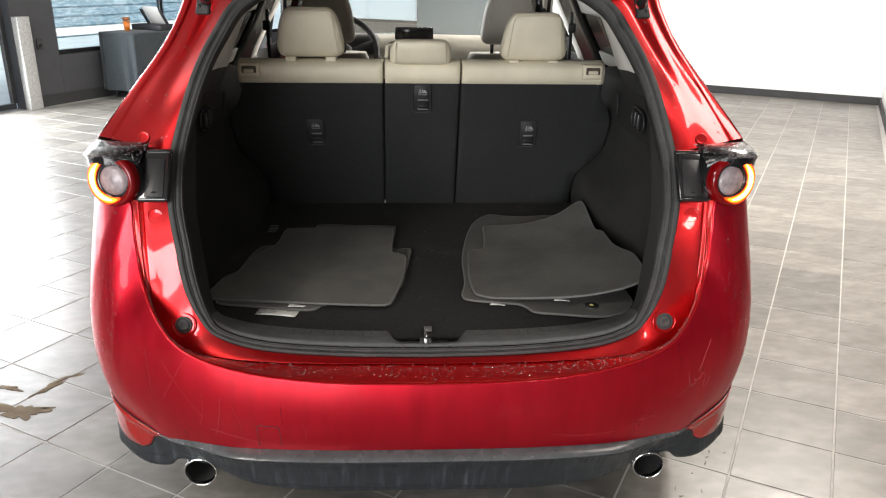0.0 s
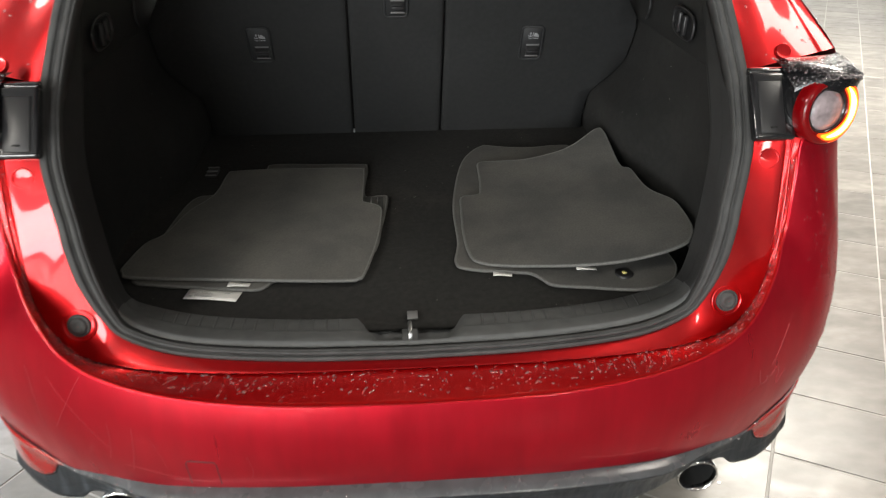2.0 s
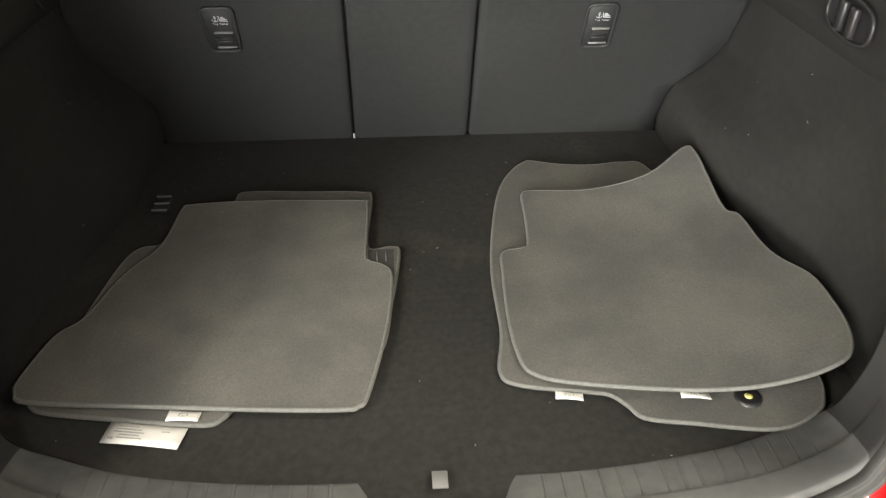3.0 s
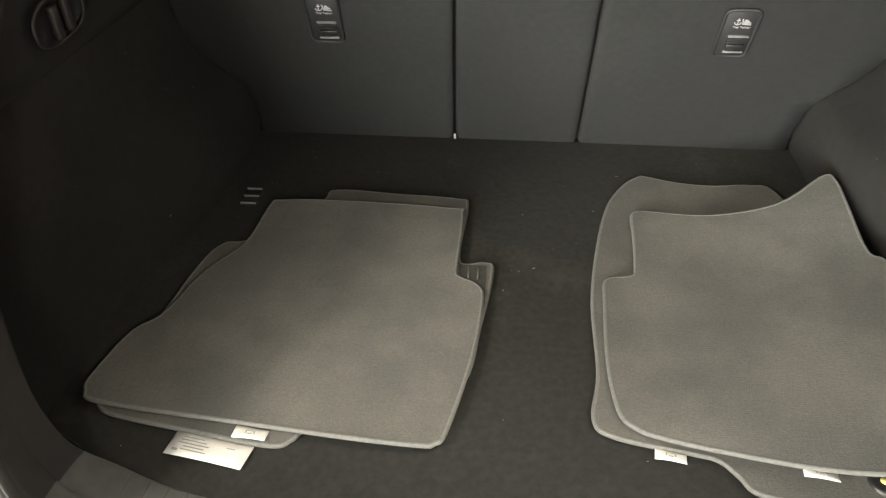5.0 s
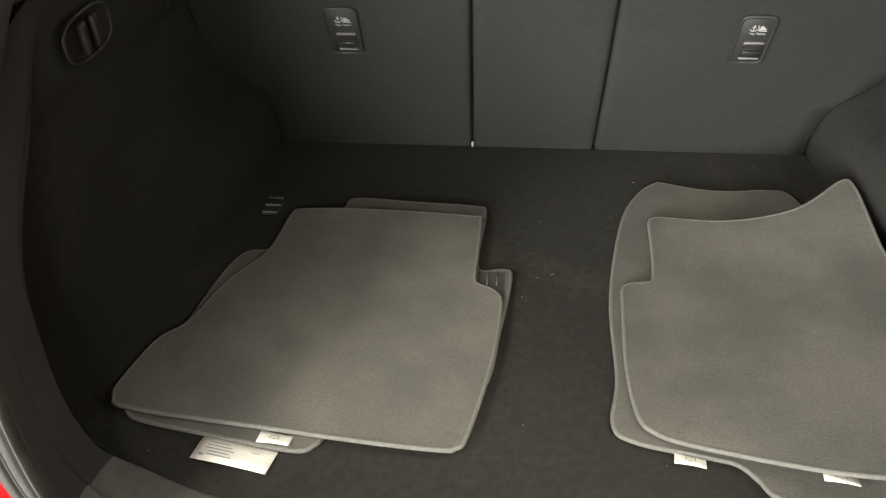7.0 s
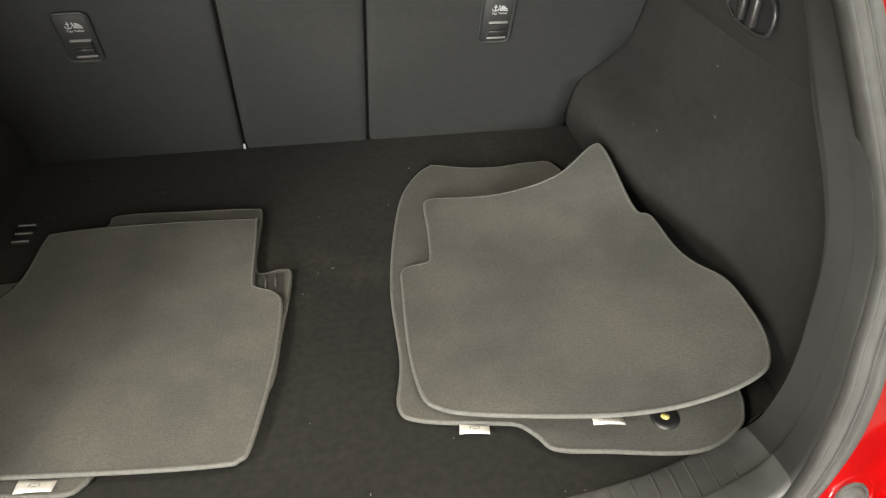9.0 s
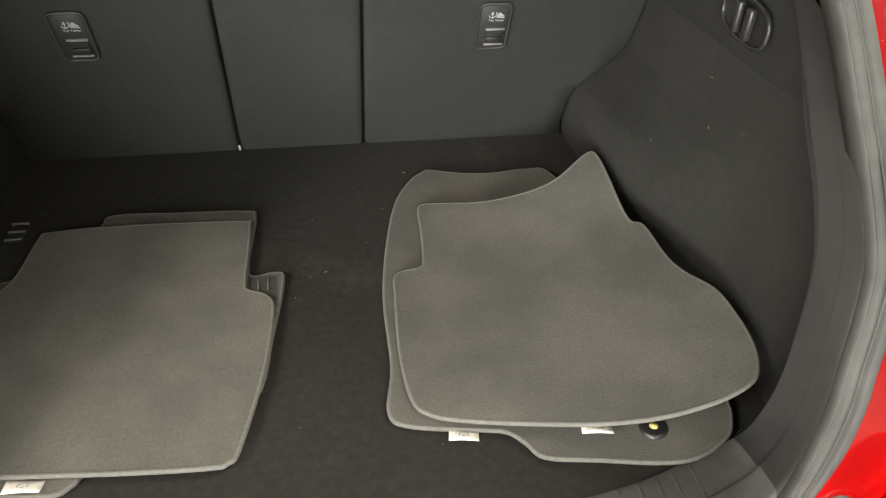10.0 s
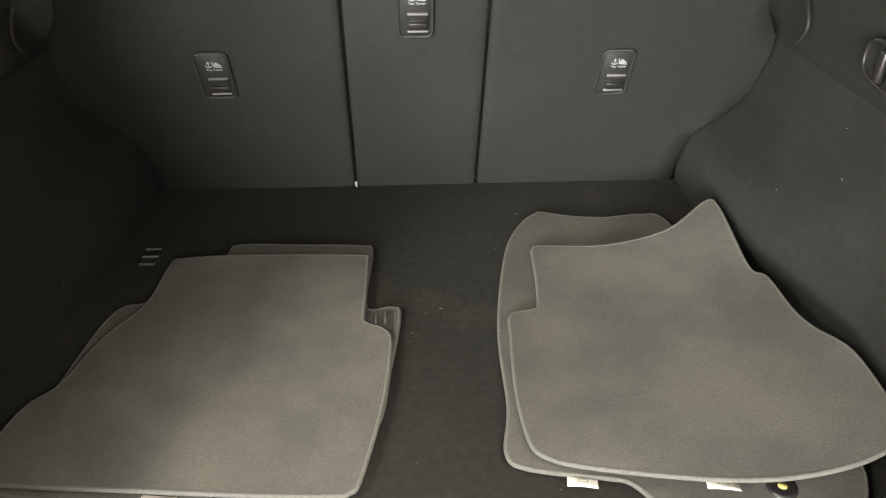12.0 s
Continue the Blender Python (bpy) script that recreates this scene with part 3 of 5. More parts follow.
    rim_pts = spline(REFLECTOR_RIM, 41)[:-1]
    mid = rim_pts.mean(0)
    rings = [[on_cladding(*(mid + (p - mid) * g), out) for p in rim_pts] for g, out in ((1.0, -.004), (1.0, .003), (.94, .0055), (.5, .0065), (.01, .0065))]
    sheet("reflector", rings, REFLECTOR, car, "red bumper reflector", closed=True)
    sweep("reflector_gap", [on_cladding(*(mid + (p - mid) * 1.01), .0012) for p in rim_pts], circle(.0020, 6), SOOT_AND_GAPS, car, on_cladding(*mid, .0), True, label="dark gap round the reflector")
    # exhaust tip
    m = facing((sg * .590, 1.668, .378), (0, -1, -.06))
    tip = lathe("exhaust_tip", [(.036, -.16), (.040, -.10), (.043, -.01), (.0435, .0), (.041, .004), (.0385, .001), (.038, -.012), (.036, -.15)], m, CHROME, car, "round chrome exhaust tip", 36)
    lathe("bore", [(.0375, -.010), (.0345, -.08), (.02, -.14), (.0005, -.15)], m, SOOT_AND_GAPS, tip, "sooty bore", 24)
    # rubber stop on the jamb
    m = facing((sg * .606, 1.722, .776), (sg * .06, -1, .26))
    stop = lathe("rubber_stop", [(.0215, -.012), (.0216, .002), (.0205, .004), (.0185, .004), (.0172, .002), (.0160, .002), (.0152, .006), (.013, .0085), (.008, .0092), (.0075, .0083), (.0005, .0083)], m, RUBBER, car, "round black rubber stop", 28)
    lathe("stop_recess", [(.0330, -.004), (.0315, .0008), (.0295, .0022), (.0275, .0016), (.0250, -.002), (.0222, -.006)], m, PAINT, stop, "pressed red rim around the stop", 32)
    m = facing((sg * .705, 1.881, 1.2166), (0, -1, .6))
    lathe("plug", [(.0145, -.014), (.0145, -.0048), (.0140, -.0042), (.0130, -.0040), (.0126, -.0044), (.0120, -.0046), (.0060, -.0045), (.0005, -.0045)], m, PAINT, car, "small round red plug", 20)
    m = facing((sg * .666, 1.7853, 1.040), (sg * -.14, -1, .3))
    lathe("plug", [(.019, -.012), (.019, -.0005), (.0187, .0003), (.018, .0008), (.0172, .0008), (.0166, .0003), (.016, -.0004), (.0155, -.0005), (.0005, -.0004)], m, PAINT, car, "small round red plug", 20)
    # gas strut mount high on the pillar
    mount = part("strut_mount", box_bm(.038, .012, .058, .004, 2, (sg * .580, 2.098, 1.522), pose(0, 0, 0, -28, 0, sg * 14)), TRIM, car, "black gas strut bracket")
    bm = bmesh.new()
    bmesh.ops.create_uvsphere(bm, u_segments=14, v_segments=10, radius=.013, matrix=Matrix.Translation((sg * .570, 2.070, 1.54)))
    part("ball_joint", bm, HOOK, mount)
    for dx, dz in ((-.010, -.018), (.011, -.006)):
        lathe("bolt", [(.0065, -.004), (.0065, .003), (.0055, .005), (.0005, .005)], facing((sg * (.580 + dx), 2.090 - .5 * dz, 1.522 + dz), (0, -1, .5)), HOOK, mount, n=6)
    lathe("strut_end", [(.001, -.018), (.013, -.016), (.015, .0), (.013, .022), (.010, .030)], facing((sg * .570, 2.070, 1.54), (sg * .02, -.32, .345)), GLOSS, mount, n=18)
    tube("gas_strut", [(sg * .570, 2.070, 1.54), (sg * .59, 1.75, 1.885)], .010, GLOSS, car)

# raised tailgate overhead
gate = new("tailgate")
gate.parent = car
tagged(gate, "raised red tailgate with black inner lining")
line = spline([(2.275, 1.705), (1.95, 1.85), (1.60, 1.965), (1.28, 2.03), (1.16, 2.02)], 14)
for nm, mat, dz, shrink in (("gate_skin", PAINT, .0, 1.0), ("gate_lining", TRIM, -.055, .93)):
    rows = []
    for k, (y, z) in enumerate(line):
        w = (.60 + .11 * smooth01(k / 8)) * shrink
        rows.append([(x * w, y + (.0 if nm == "gate_skin" else .015), z + dz - .05 * x ** 4 + .01 * (1 - x * x)) for x in np.linspace(-1, 1, 15)])
    sheet(nm, rows, mat, gate, thick=.012)

# tow-eye cover outline on the bumper
def on_bumper(x, f, out=.0):
    """A point of the bumper skin at x, f from hem to crease."""
    bx = [q[0] for q in belly]
    k = float(np.interp(x, bx, range(len(bx))))
    i = min(int(k), len(bx) - 2)
    a, b, c = ((w[i] * (1 - k + i) + w[i + 1] * (k - i)) for w in (hem, belly, crease))
    q = 2 * (f - .5) * (f - 1) * a + 4 * f * (1 - f) * b + 2 * f * (f - .5) * c
    return (q[0] + out * (1 if x > 0 else -1) * abs(x), q[1] - out, q[2])


cover = [on_bumper(x, f, .0002) for x, f in ((-.410, .06), (-.411, .33), (-.407, .36), (-.36, .36), (-.356, .33), (-.355, .06))]
tube("tow_cover_seam", cover, .0010, TRIM, bumper)
rnd = random.Random(11)
for x0, f0, dx, df in ((-.60, .95, -.05, -.50), (-.545, .62, -.012, -.34), (-.50, .62, -.02, -.45), (-.66, .80, .11, -.40), (-.70, .75, .02, -.32), (-.53, .20, .16, -.10),
                       (-.47, .55, .02, -.3), (-.30, .45, .003, -.30), (.30, .20, .16, -.03), (.52, .30, .05, -.04), (.62, .45, .06, .02)):
    path = [on_bumper(x0 + dx * u + .006 * math.sin(3 * u), f0 + df * u + .02 * math.sin(4 * u + x0 * 9), .0001) for u in np.linspace(0, 1, 9)]
    tube("scratch", path, .00016 + .0002 * rnd.random(), SCRATCH, bumper, n=4)
squiggle = [(.655, .62), (.658, .52), (.668, .47), (.678, .50), (.672, .52), (.684, .49), (.698, .52), (.706, .47), (.704, .40), (.712, .37), (.722, .44)]
tube("scratch", [on_bumper(x, f, .0002) for x, f in spline(squiggle, 40)], .0005, SCRATCH, bumper, "curling pale scratch", n=5)
tube("scratch", [on_bumper(x, f, .0002) for x, f in spline([(.685, .57), (.705, .66), (.725, .72)], 8)], .0006, SCRATCH, bumper, n=5)

# weatherstrip all round the opening
half_ring = spline(SEAL_LOW + SEAL_HIGH, 260)
ring = np.vstack([half_ring, (half_ring * (-1, 1, 1))[-2:0:-1]])
CENTRE = (0, 1.9, 1.12)
def seal_width(q):
    """The weatherstrip is narrower along the sill than up the sides."""
    return .46 + .30 * smooth01((q[2] - .73) / .15)


sweep("weatherstrip", ring, [(.004, -.004), (.003, .008), (-.002, .012), (-.011, .0135), (-.0160, .0115), (-.0168, .006), (-.0185, .006), (-.0192, .0105), (-.0212, .0105), (-.0220, .006), (-.0237, .006), (-.0245, .0115), (-.030, .0135), (-.037, .012), (-.0385, .0085), (-.0397, .0085), (-.0408, .0112), (-.0435, .0105), (-.0455, .004), (-.0455, -.02), (-.01, -.02)],
      RUBBER, car, CENTRE, True, (0, -1, 0), "ribbed black rubber weatherstrip", widths=[seal_width(q) for q in ring])

# plastic surround from the seal in to the load floor and side walls
p, nrm, bb = ring_frames(half_ring, CENTRE, False)
inner = p - nrm * .044 * np.array([[seal_width(q)] for q in p]) + np.array((0, .006, 0))
inner[0] = (0, inner[0][1], inner[0][2])
EDGE = [(0, 1.808, .714), (.22, 1.813, .714), (.41, 1.839, .716), (.525, 1.872, .724), (.562, 1.872, .746), (.568, 1.852, .80), (.570, 1.838, .88), (.580, 1.850, .96), (.589, 1.872, 1.04), (.597, 1.915, 1.10), (.608, 1.99, 1.17), (.622, 2.09, 1.285)]
k_top = min(range(260), key=lambda k: abs(half_ring[k][2] - 1.27) + (half_ring[k][2] < 1.0))
edge = spline(EDGE, k_top + 1)
inn = inner[: k_top + 1]


def recess(x, f):
    """How far the middle of the sill is sunk for the striker, wider towards the load floor."""
    w = .056 + .030 * f
    return 1 - min(1, max(0, (abs(x) - w) / .020))


sur = []
for f, up in ((0, 0), (0.02, .004), (0.05, .008), (0.08, .009), (0.2, .0095), (0.38, .010), (0.42, .0095), (0.435, .0055), (0.45, .005), (0.55, .005), (0.8, .003), (0.95, .000), (0.99, -.001), (1.0, -.003), (1.01, -.035)):
    row = inn * (1 - f) + edge * f
    for k in range(len(row)):
        low = 1 - smooth01((row[k][2] - .76) / .1)
        row[k] += np.array((0, 0, up * (0.4 + 0.6 * low)))
        row[k] -= np.array((0, 0, .026 * recess(row[k][0], f) * (smooth01((f - .06) / .06) if f < .93 else .55) * (low > .5)))
    sur.append(row)
k_sill = min(range(len(inn)), key=lambda k: abs(inn[k][2] - .785) + (inn[k][0] < .3))
surround = sheet("boot_sill", [both(r[: k_sill + 1]) for r in sur], LIT_SURROUND, car, "charcoal ribbed plastic boot sill, paled as the lit part")
# the darker tone of the upright stretches is painted shade
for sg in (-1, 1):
    sheet("pillar_trim", [r[k_sill:] * (sg, 1, 1) for r in sur], SHADED_SURROUND, car, "plastic tailgate pillar trim, darkened as the shaded part")
# ribs across the sill
run = [0.0]
for a, b in zip(inn, inn[1:]):
    run.append(run[-1] + float(np.linalg.norm(b - a)))
for sg in (-1, 1):
    for k in range(17):
        j = min(range(len(inn)), key=lambda q: abs(run[q] - (.135 + k * .0265)))
        path = []
        for f, up in ((.425, .0050), (.46, .0034), (.6, .0026), (.8, .0014), (.97, -.0018)):
            q = inn[j] * (1 - f) + edge[j] * f
            path.append((sg * (q[0] + .008 * f), q[1], q[2] + up * (1 if q[2] < .76 else .7)))
        tube("sill_rib", path, .0034, LIT_SURROUND, surround, n=8)
striker = new("striker")
striker.parent = car
tagged(striker, "steel latch striker in the boot sill")
tube("loop", [(-.004, 1.712, .708), (-.004, 1.714, .734), (-.004, 1.722, .740), (-.004, 1.745, .740), (-.004, 1.755, .734), (-.004, 1.757, .708)], .0036, STEEL, striker)
part("base_plate", box_bm(.030, .050, .004, .001, 2, (-.004, 1.738, .7115)), LIT_SURROUND, striker)
part("sill_tag", box_bm(.021, .028, .004, .001, 1, (.003, 1.800, .721)), BAR, car, "small grey tag at the sill")


# load floor
def floor_z(x, y):
    return .715 + .08 * (y - 1.9)


rows = []
for y in np.linspace(1.775, 2.76, 34):
    rows.append([(x, y, floor_z(x, y) + .003 * math.sin(3 * x + 5 * y) * .4) for x in np.linspace(-.68, .68, 34)])
cargo_floor = sheet("boot_floor", rows, CARPET, car, "black carpeted boot floor", thick=.008)


def arch_x(z):
    return float(np.interp(z, (.70, .78, .83, .90, .93, .965, 1.02, 1.10, 1.30), (.575, .570, .560, .563, .573, .611, .648, .655, .662)))


def wall_x(y, z, near):
    w = smooth01((y - 2.12) / .40)
    return (.614 + .036 * smooth01((y - near) / .04)) * (1 - w) + arch_x(z) * w


for sg in (-1, 1):
    rows = []
    zs = np.concatenate([np.linspace(.70, .88, 9), np.linspace(.895, 1.05, 16), (1.08, 1.11, 1.14)])
    for z in zs:
        k = min(range(len(edge)), key=lambda q: abs(edge[q][2] - max(z, .735)))
        near = float(edge[k][1])
        near_x = float(edge[k][0]) if z > .735 else .58
        row = []
        for f in np.concatenate([np.linspace(0, .06, 9), np.linspace(.08, 1, 36)]):
            y = near + (2.80 - near) * f
            x = wall_x(y, z, near)
            x = near_x * (1 - smooth01(f / .03)) + x * smooth01(f / .03)
            row.append((sg * x, y, z))
        rows.append(row)
    side = sheet("side_trim", rows, FELT, car, "black felt boot side trim over the wheel arch")
    rows = []
    for z, inset in ((1.136, .0), (1.140, .005), (1.17, .006), (1.22, .008), (1.262, .012), (1.280, .004), (1.288, -.03), (1.290, -.12)):
        k = min(range(len(edge)), key=lambda q: abs(edge[q][2] - z))
        near, near_x = float(edge[k][1]), float(edge[k][0])
        row = []
        for f in np.concatenate([np.linspace(0, .06, 9), np.linspace(.08, 1, 36)]):
            y = near + (2.80 - near) * f
            u = smooth01(f / .05)
            row.append((sg * ((near_x * (1 - u) + wall_x(y, z, near) * u) - inset * (1 if inset < 0 else smooth01(f / .06))), y, z))
        rows.append(row)
    sheet("upper_side_trim", rows, UPPER_TRIM, car, "black plastic upper side trim")
    # oval bag hook with two arms
    cx = sg * (wall_x(2.205, 1.195, 2.03) - .016)
    m = Matrix.Translation((cx, 2.205, 1.203)) @ Matrix(((0, 0, -sg, 0), (1, 0, 0, 0), (0, 1, 0, 0), (0, 0, 0, 1))) @ pose(0, 0, 0, 0, 0, 4)
    oval = [(.064 * abs(math.cos(a)) ** .7 * math.copysign(1, math.cos(a)), .030 * abs(math.sin(a)) ** .7 * math.copysign(1, math.sin(a))) for a in np.linspace(0, 2 * math.pi, 37)[:-1]]
    bezel = sweep("hook_bezel", [m @ Vector((a, b, .004)) for a, b in oval], circle(.0034, 8), HOOK, side, m.translation, True, label="satin black bag hook bezel")
    sheet("hook_cup", [[m @ Vector((r * a, r * b, h)) for a, b in oval] for r, h in ((1, .004), (.9, .0012), (.5, .001), (.01, .001))], HOOK, bezel, closed=True)
    for dx in (-.020, .012):
        bm = box_bm(.016, .046, .012, .004, 2)
        bmesh.ops.transform(bm, matrix=m @ pose(dx, 0, .009), verts=bm.verts)
        part("hook_arm", bm, HOOK, bezel)
    # catch for the seat back
    catch = [(sg * (.640 - .006 * math.sin(math.pi * f)), 2.485 - .035 * math.sin(math.pi * f), 1.235 - .075 * f) for f in np.linspace(0, 1, 9)]
    tube("seat_catch", catch, .0035, TRIM, side, "black seat catch cover")
    # pale upper pillar trim and the dark window behind it
    up_s = inner[k_top + 4:226] * (sg, 1, 1)
    rise = np.clip(np.linspace(1.25, .25, len(up_s)), 0, 1)[:, None]
    up_f = up_s + np.array((-sg * .020, .13, -.004)) * rise + np.array((sg * .006, .02, 0))
    up_rows = [up_s, .5 * up_s + .5 * up_f + np.array((sg * .006, .02, 0)), up_f, up_f + np.array((sg * .03, .03, 0))]
    tip = 7
    sheet("upper_trim", [r[tip:] for r in up_rows], CREAM_TRIM, car, "pale upper pillar trim")
    sheet("pillar_base", [r[: tip + 1] for r in up_rows], TRIM, car, "black plastic pillar base")
    sheet("quarter_lining", [[(sg * (side_x(z) - .055), y, z) for z in np.linspace(1.16, 1.6, 7)] for y in (2.32, 2.5, 2.80)], TRIM, car, "black lining beside the quarter window", thick=.006)
    sheet("quarter_pane", [[(sg * (side_x(z) - .055), y, z) for z in np.linspace(1.16, 1.6, 7)] for y in (2.80, 3.0, 3.24)], QUARTER_GLASS, car, "dark tinted quarter window", thick=.006)
    sheet("quarter_surround", [[(sg * (side_x(z) - .066), y, z) for z in (1.25, 1.28, 1.295, 1.30)] for y in (2.80, 3.0, 3.24)], CREAM_TRIM, car, "pale quarter window surround", thick=.008)
    sheet("quarter_surround", [[(sg * (side_x(z) - .066), y, z) for z in (1.455, 1.47, 1.53, 1.6)] for y in (2.80, 3.0, 3.24)], CREAM_TRIM, car, "pale quarter window surround", thick=.008)
    sheet("inner_pillar", [[(sg * (side_x(z) - .05), y, z) for z in np.linspace(1.16, 1.6, 6)] for y in (3.25, 3.5, 3.77)], DARK_GLASS, car, "dark tinted door window", thick=.01)
    sheet("inner_pillar", [[(sg * (side_x(z) - .05), y, z) for z in np.linspace(1.16, 1.6, 6)] for y in (3.78, 3.93)], CREAM_TRIM, car, thick=.01)
    sheet("door_lining", [[(sg * (side_x(z) - .05), y, z) for z in (.45, .8, 1.0, 1.21)] for y in (2.75, 3.5, 4.85)], TRIM, car, thick=.01)
    sheet("roof_rail_lining", [[(sg * (side_x(z) - .03), y, z) for z in (1.50, 1.54, 1.58, 1.63)] for y in (2.3, 3.0, 3.85)], TRIM, car, thick=.008)
    # belt hanging beside the outer rear seat
    tube("seat_belt", [(sg * .592, 3.10, 1.18), (sg * .597, 3.10, 1.33), (sg * .600, 3.12, 1.46)], .007, TRIM, car, "dark hanging seat belt")
    part("belt_guide", box_bm(.030, .016, .040, .006, 2, (sg * .603, 3.11, 1.40)), HOOK, car, "black belt guide")
    # floor lashing hook
    lash = part("lashing_hook", box_bm(.030, .055, .006, .002, 2, (sg * .513, 2.482, floor_z(0, 2.482) + .006)), TRIM, cargo_floor, "black floor lashing plate")
    for dy in (-.024, 0, .024):
        part("lashing_bar", box_bm(.030, .004, .004, .001, 1, (sg * .513, 2.482 + dy, floor_z(0, 2.482 + dy) + .011)), BAR, lash)
head_rows = [[(x, y, 1.645 - .10 * (x / .66) ** 4) for x in np.linspace(-.62, .62, 11)] for y in (2.25, 2.6, 3.2, 3.85)]
sheet("headlining", head_rows, CREAM_TRIM, car, "pale roof lining", thick=.008)
sheet("cabin_floor", [[(x, y, .50) for x in (-.84, 0, .84)] for y in (2.70, 3.6, 4.9)], CARPET, car)
part("bulkhead", box_bm(1.5, .05, .6, .01, 1, (0, 4.9, .78)), TRIM, car)


# rear seats: three backrests with head restraints and tether anchors
def seat_y(z):
    return 2.737 - .50 * (z - .785) + .06 * (z - .785) ** 2


def backrest(x0, x1, label):
    seat = new("rear_backrest")
    seat.parent = car
    tagged(seat, label)
    g = .0025
    cols = [x0 + g, x0 + g + .001, x0 + g + .006] + list(np.linspace(x0 + .02, x1 - .02, 9)) + [x1 - g - .006, x1 - g - .001, x1 - g]
    ends = [.060 if x0 < -.5 else .020, .006, .0015] + [0] * 9 + [.0015, .006, .060 if x1 > .5 else .020]

    def fit_x(x, z):
        """The outer edges draw in towards the top."""
        lim = min(.655, arch_x(z) - .008) - .060 * smooth01((z - 1.12) / .12)
        lean = .020 * (z - .79) if -.18 < x < -.10 else 0
        return max(-lim, min(lim, x + lean))

    rows = [[(fit_x(x, z), seat_y(z) + e, z) for x, e in zip(cols, ends)] for z in np.linspace(.77, 1.266, 18)]
    sheet("rear_cover", rows, SEATBACK, seat, "black felt seat back cover")
    prof = [(1.262, .0), (1.268, -.006), (1.285, -.009), (1.31, -.006), (1.323, .004), (1.333, .022), (1.337, .05), (1.328, .09), (1.29, .12), (1.1, .17), (.9, .20)]
    sheet("upholstery", [[(fit_x(x, 1.3), seat_y(min(z, 1.266)) - .25 * max(0, z - 1.266) + d + (e if d < .02 else 0), z - (.012 if j in (0, len(cols) - 1) else 0) * (d > .0)) for j, (x, e) in enumerate(zip(cols, ends))] for z, d in prof],
          CREAM, seat, "cream leather upholstery")
    return seat


def anchor(seat, x, z, h=.085, w=.058):
    """Child-seat tether pocket with its bezel, printed mark and bar."""
    y = seat_y(z)
    m = Matrix.Translation((x, y, z)) @ pose(0, 0, 0, 26.0)
    corner = .012
    pts = []
    for cx, cz, a0 in ((w / 2 - corner, h / 2 - corner, 0), (-w / 2 + corner, h / 2 - corner, 90), (-w / 2 + corner, -h / 2 + corner, 180), (w / 2 - corner, -h / 2 + corner, 270)):
        for k in range(5):
            a = math.radians(a0 + k * 22.5)
            pts.append(m @ Vector((cx + corner * math.cos(a), -.003, cz + corner * math.sin(a))))
    bez = sweep("anchor_bezel", pts, circle(.0030, 8), TRIM, seat, m.translation, True, label="black tether anchor bezel")
    bm = box_bm(w - .004, .004, h - .004, .0015, 1)
    bmesh.ops.transform(bm, matrix=m @ pose(0, -.002, 0), verts=bm.verts)
    part("anchor_plate", bm, TRIM, seat)
    for dz, ww, hh, mat in ((-.004, .036, .0035, BAR), (-.018, .034, .005, HOOK), (-.041, .036, .0035, BAR), (-.012, .034, .010, SOOT_AND_GAPS), (-.030, .032, .014, HOOK)):
        bm = box_bm(ww, .006, hh, .001, 1)
        bmesh.ops.transform(bm, matrix=m @ pose(.004, -.005, dz), verts=bm.verts)
        part("anchor_bar", bm, mat, seat)
    def mark(bm):
        bmesh.ops.transform(bm, matrix=m @ pose(.003, -.0048, .029), verts=bm.verts)
        part("anchor_mark", bm, PRINT_LIGHT, seat, smooth=False)

    # printed anchor: shank, stock, ring and curved arms
    mark(box_bm(.0016, .001, .0105, 0, 1, (-.0085, 0, .0005)))
    mark(box_bm(.0062, .001, .0014, 0, 1, (-.0085, 0, .0032)))
    mark(box_bm(.0030, .001, .0026, .0006, 1, (-.0085, 0, .0066)))
    for k in range(6):
        a = math.radians(200 + 28 * k)
        mark(box_bm(.0028, .001, .0015, 0, 1, (-.0085 + .0056 * math.cos(a), 0, -.0005 + .0056 * math.sin(a)), pose(0, 0, 0, 0, -(200 + 28 * k - 90))))
    # printed child seat: back, cushion, side wing
    mark(box_bm(.0020, .001, .0125, 0, 1, (-.0005, 0, .0008), pose(0, 0, 0, 0, -12)))
    mark(box_bm(.0150, .001, .0020, 0, 1, (.0070, 0, -.0050), pose(0, 0, 0, 0, 6)))
    for dx, dz, ww, hh in ((.0048, .0042, .0052, .0022), (.0062, .0014, .0082, .0024), (.0086, -.0016, .0096, .0022), (.0026, -.0008, .0016, .0060)):
        mark(box_bm(ww, .001, hh, 0, 1, (dx, 0, dz)))
    font = bpy.data.curves.new("words", "FONT")
    font.body, font.size, font.extrude, font.align_x = "Top Tether", .0062, .0004, "CENTER"
    words = bpy.data.objects.new("words", font)
    scene.collection.objects.link(words)
    me = bpy.data.meshes.new_from_object(words)
    bpy.data.objects.remove(words)
    me.transform(m @ pose(.003, -.0052, .0155, 90))
    link("anchor_words", me, PRINT_LIGHT, seat, smooth=False)


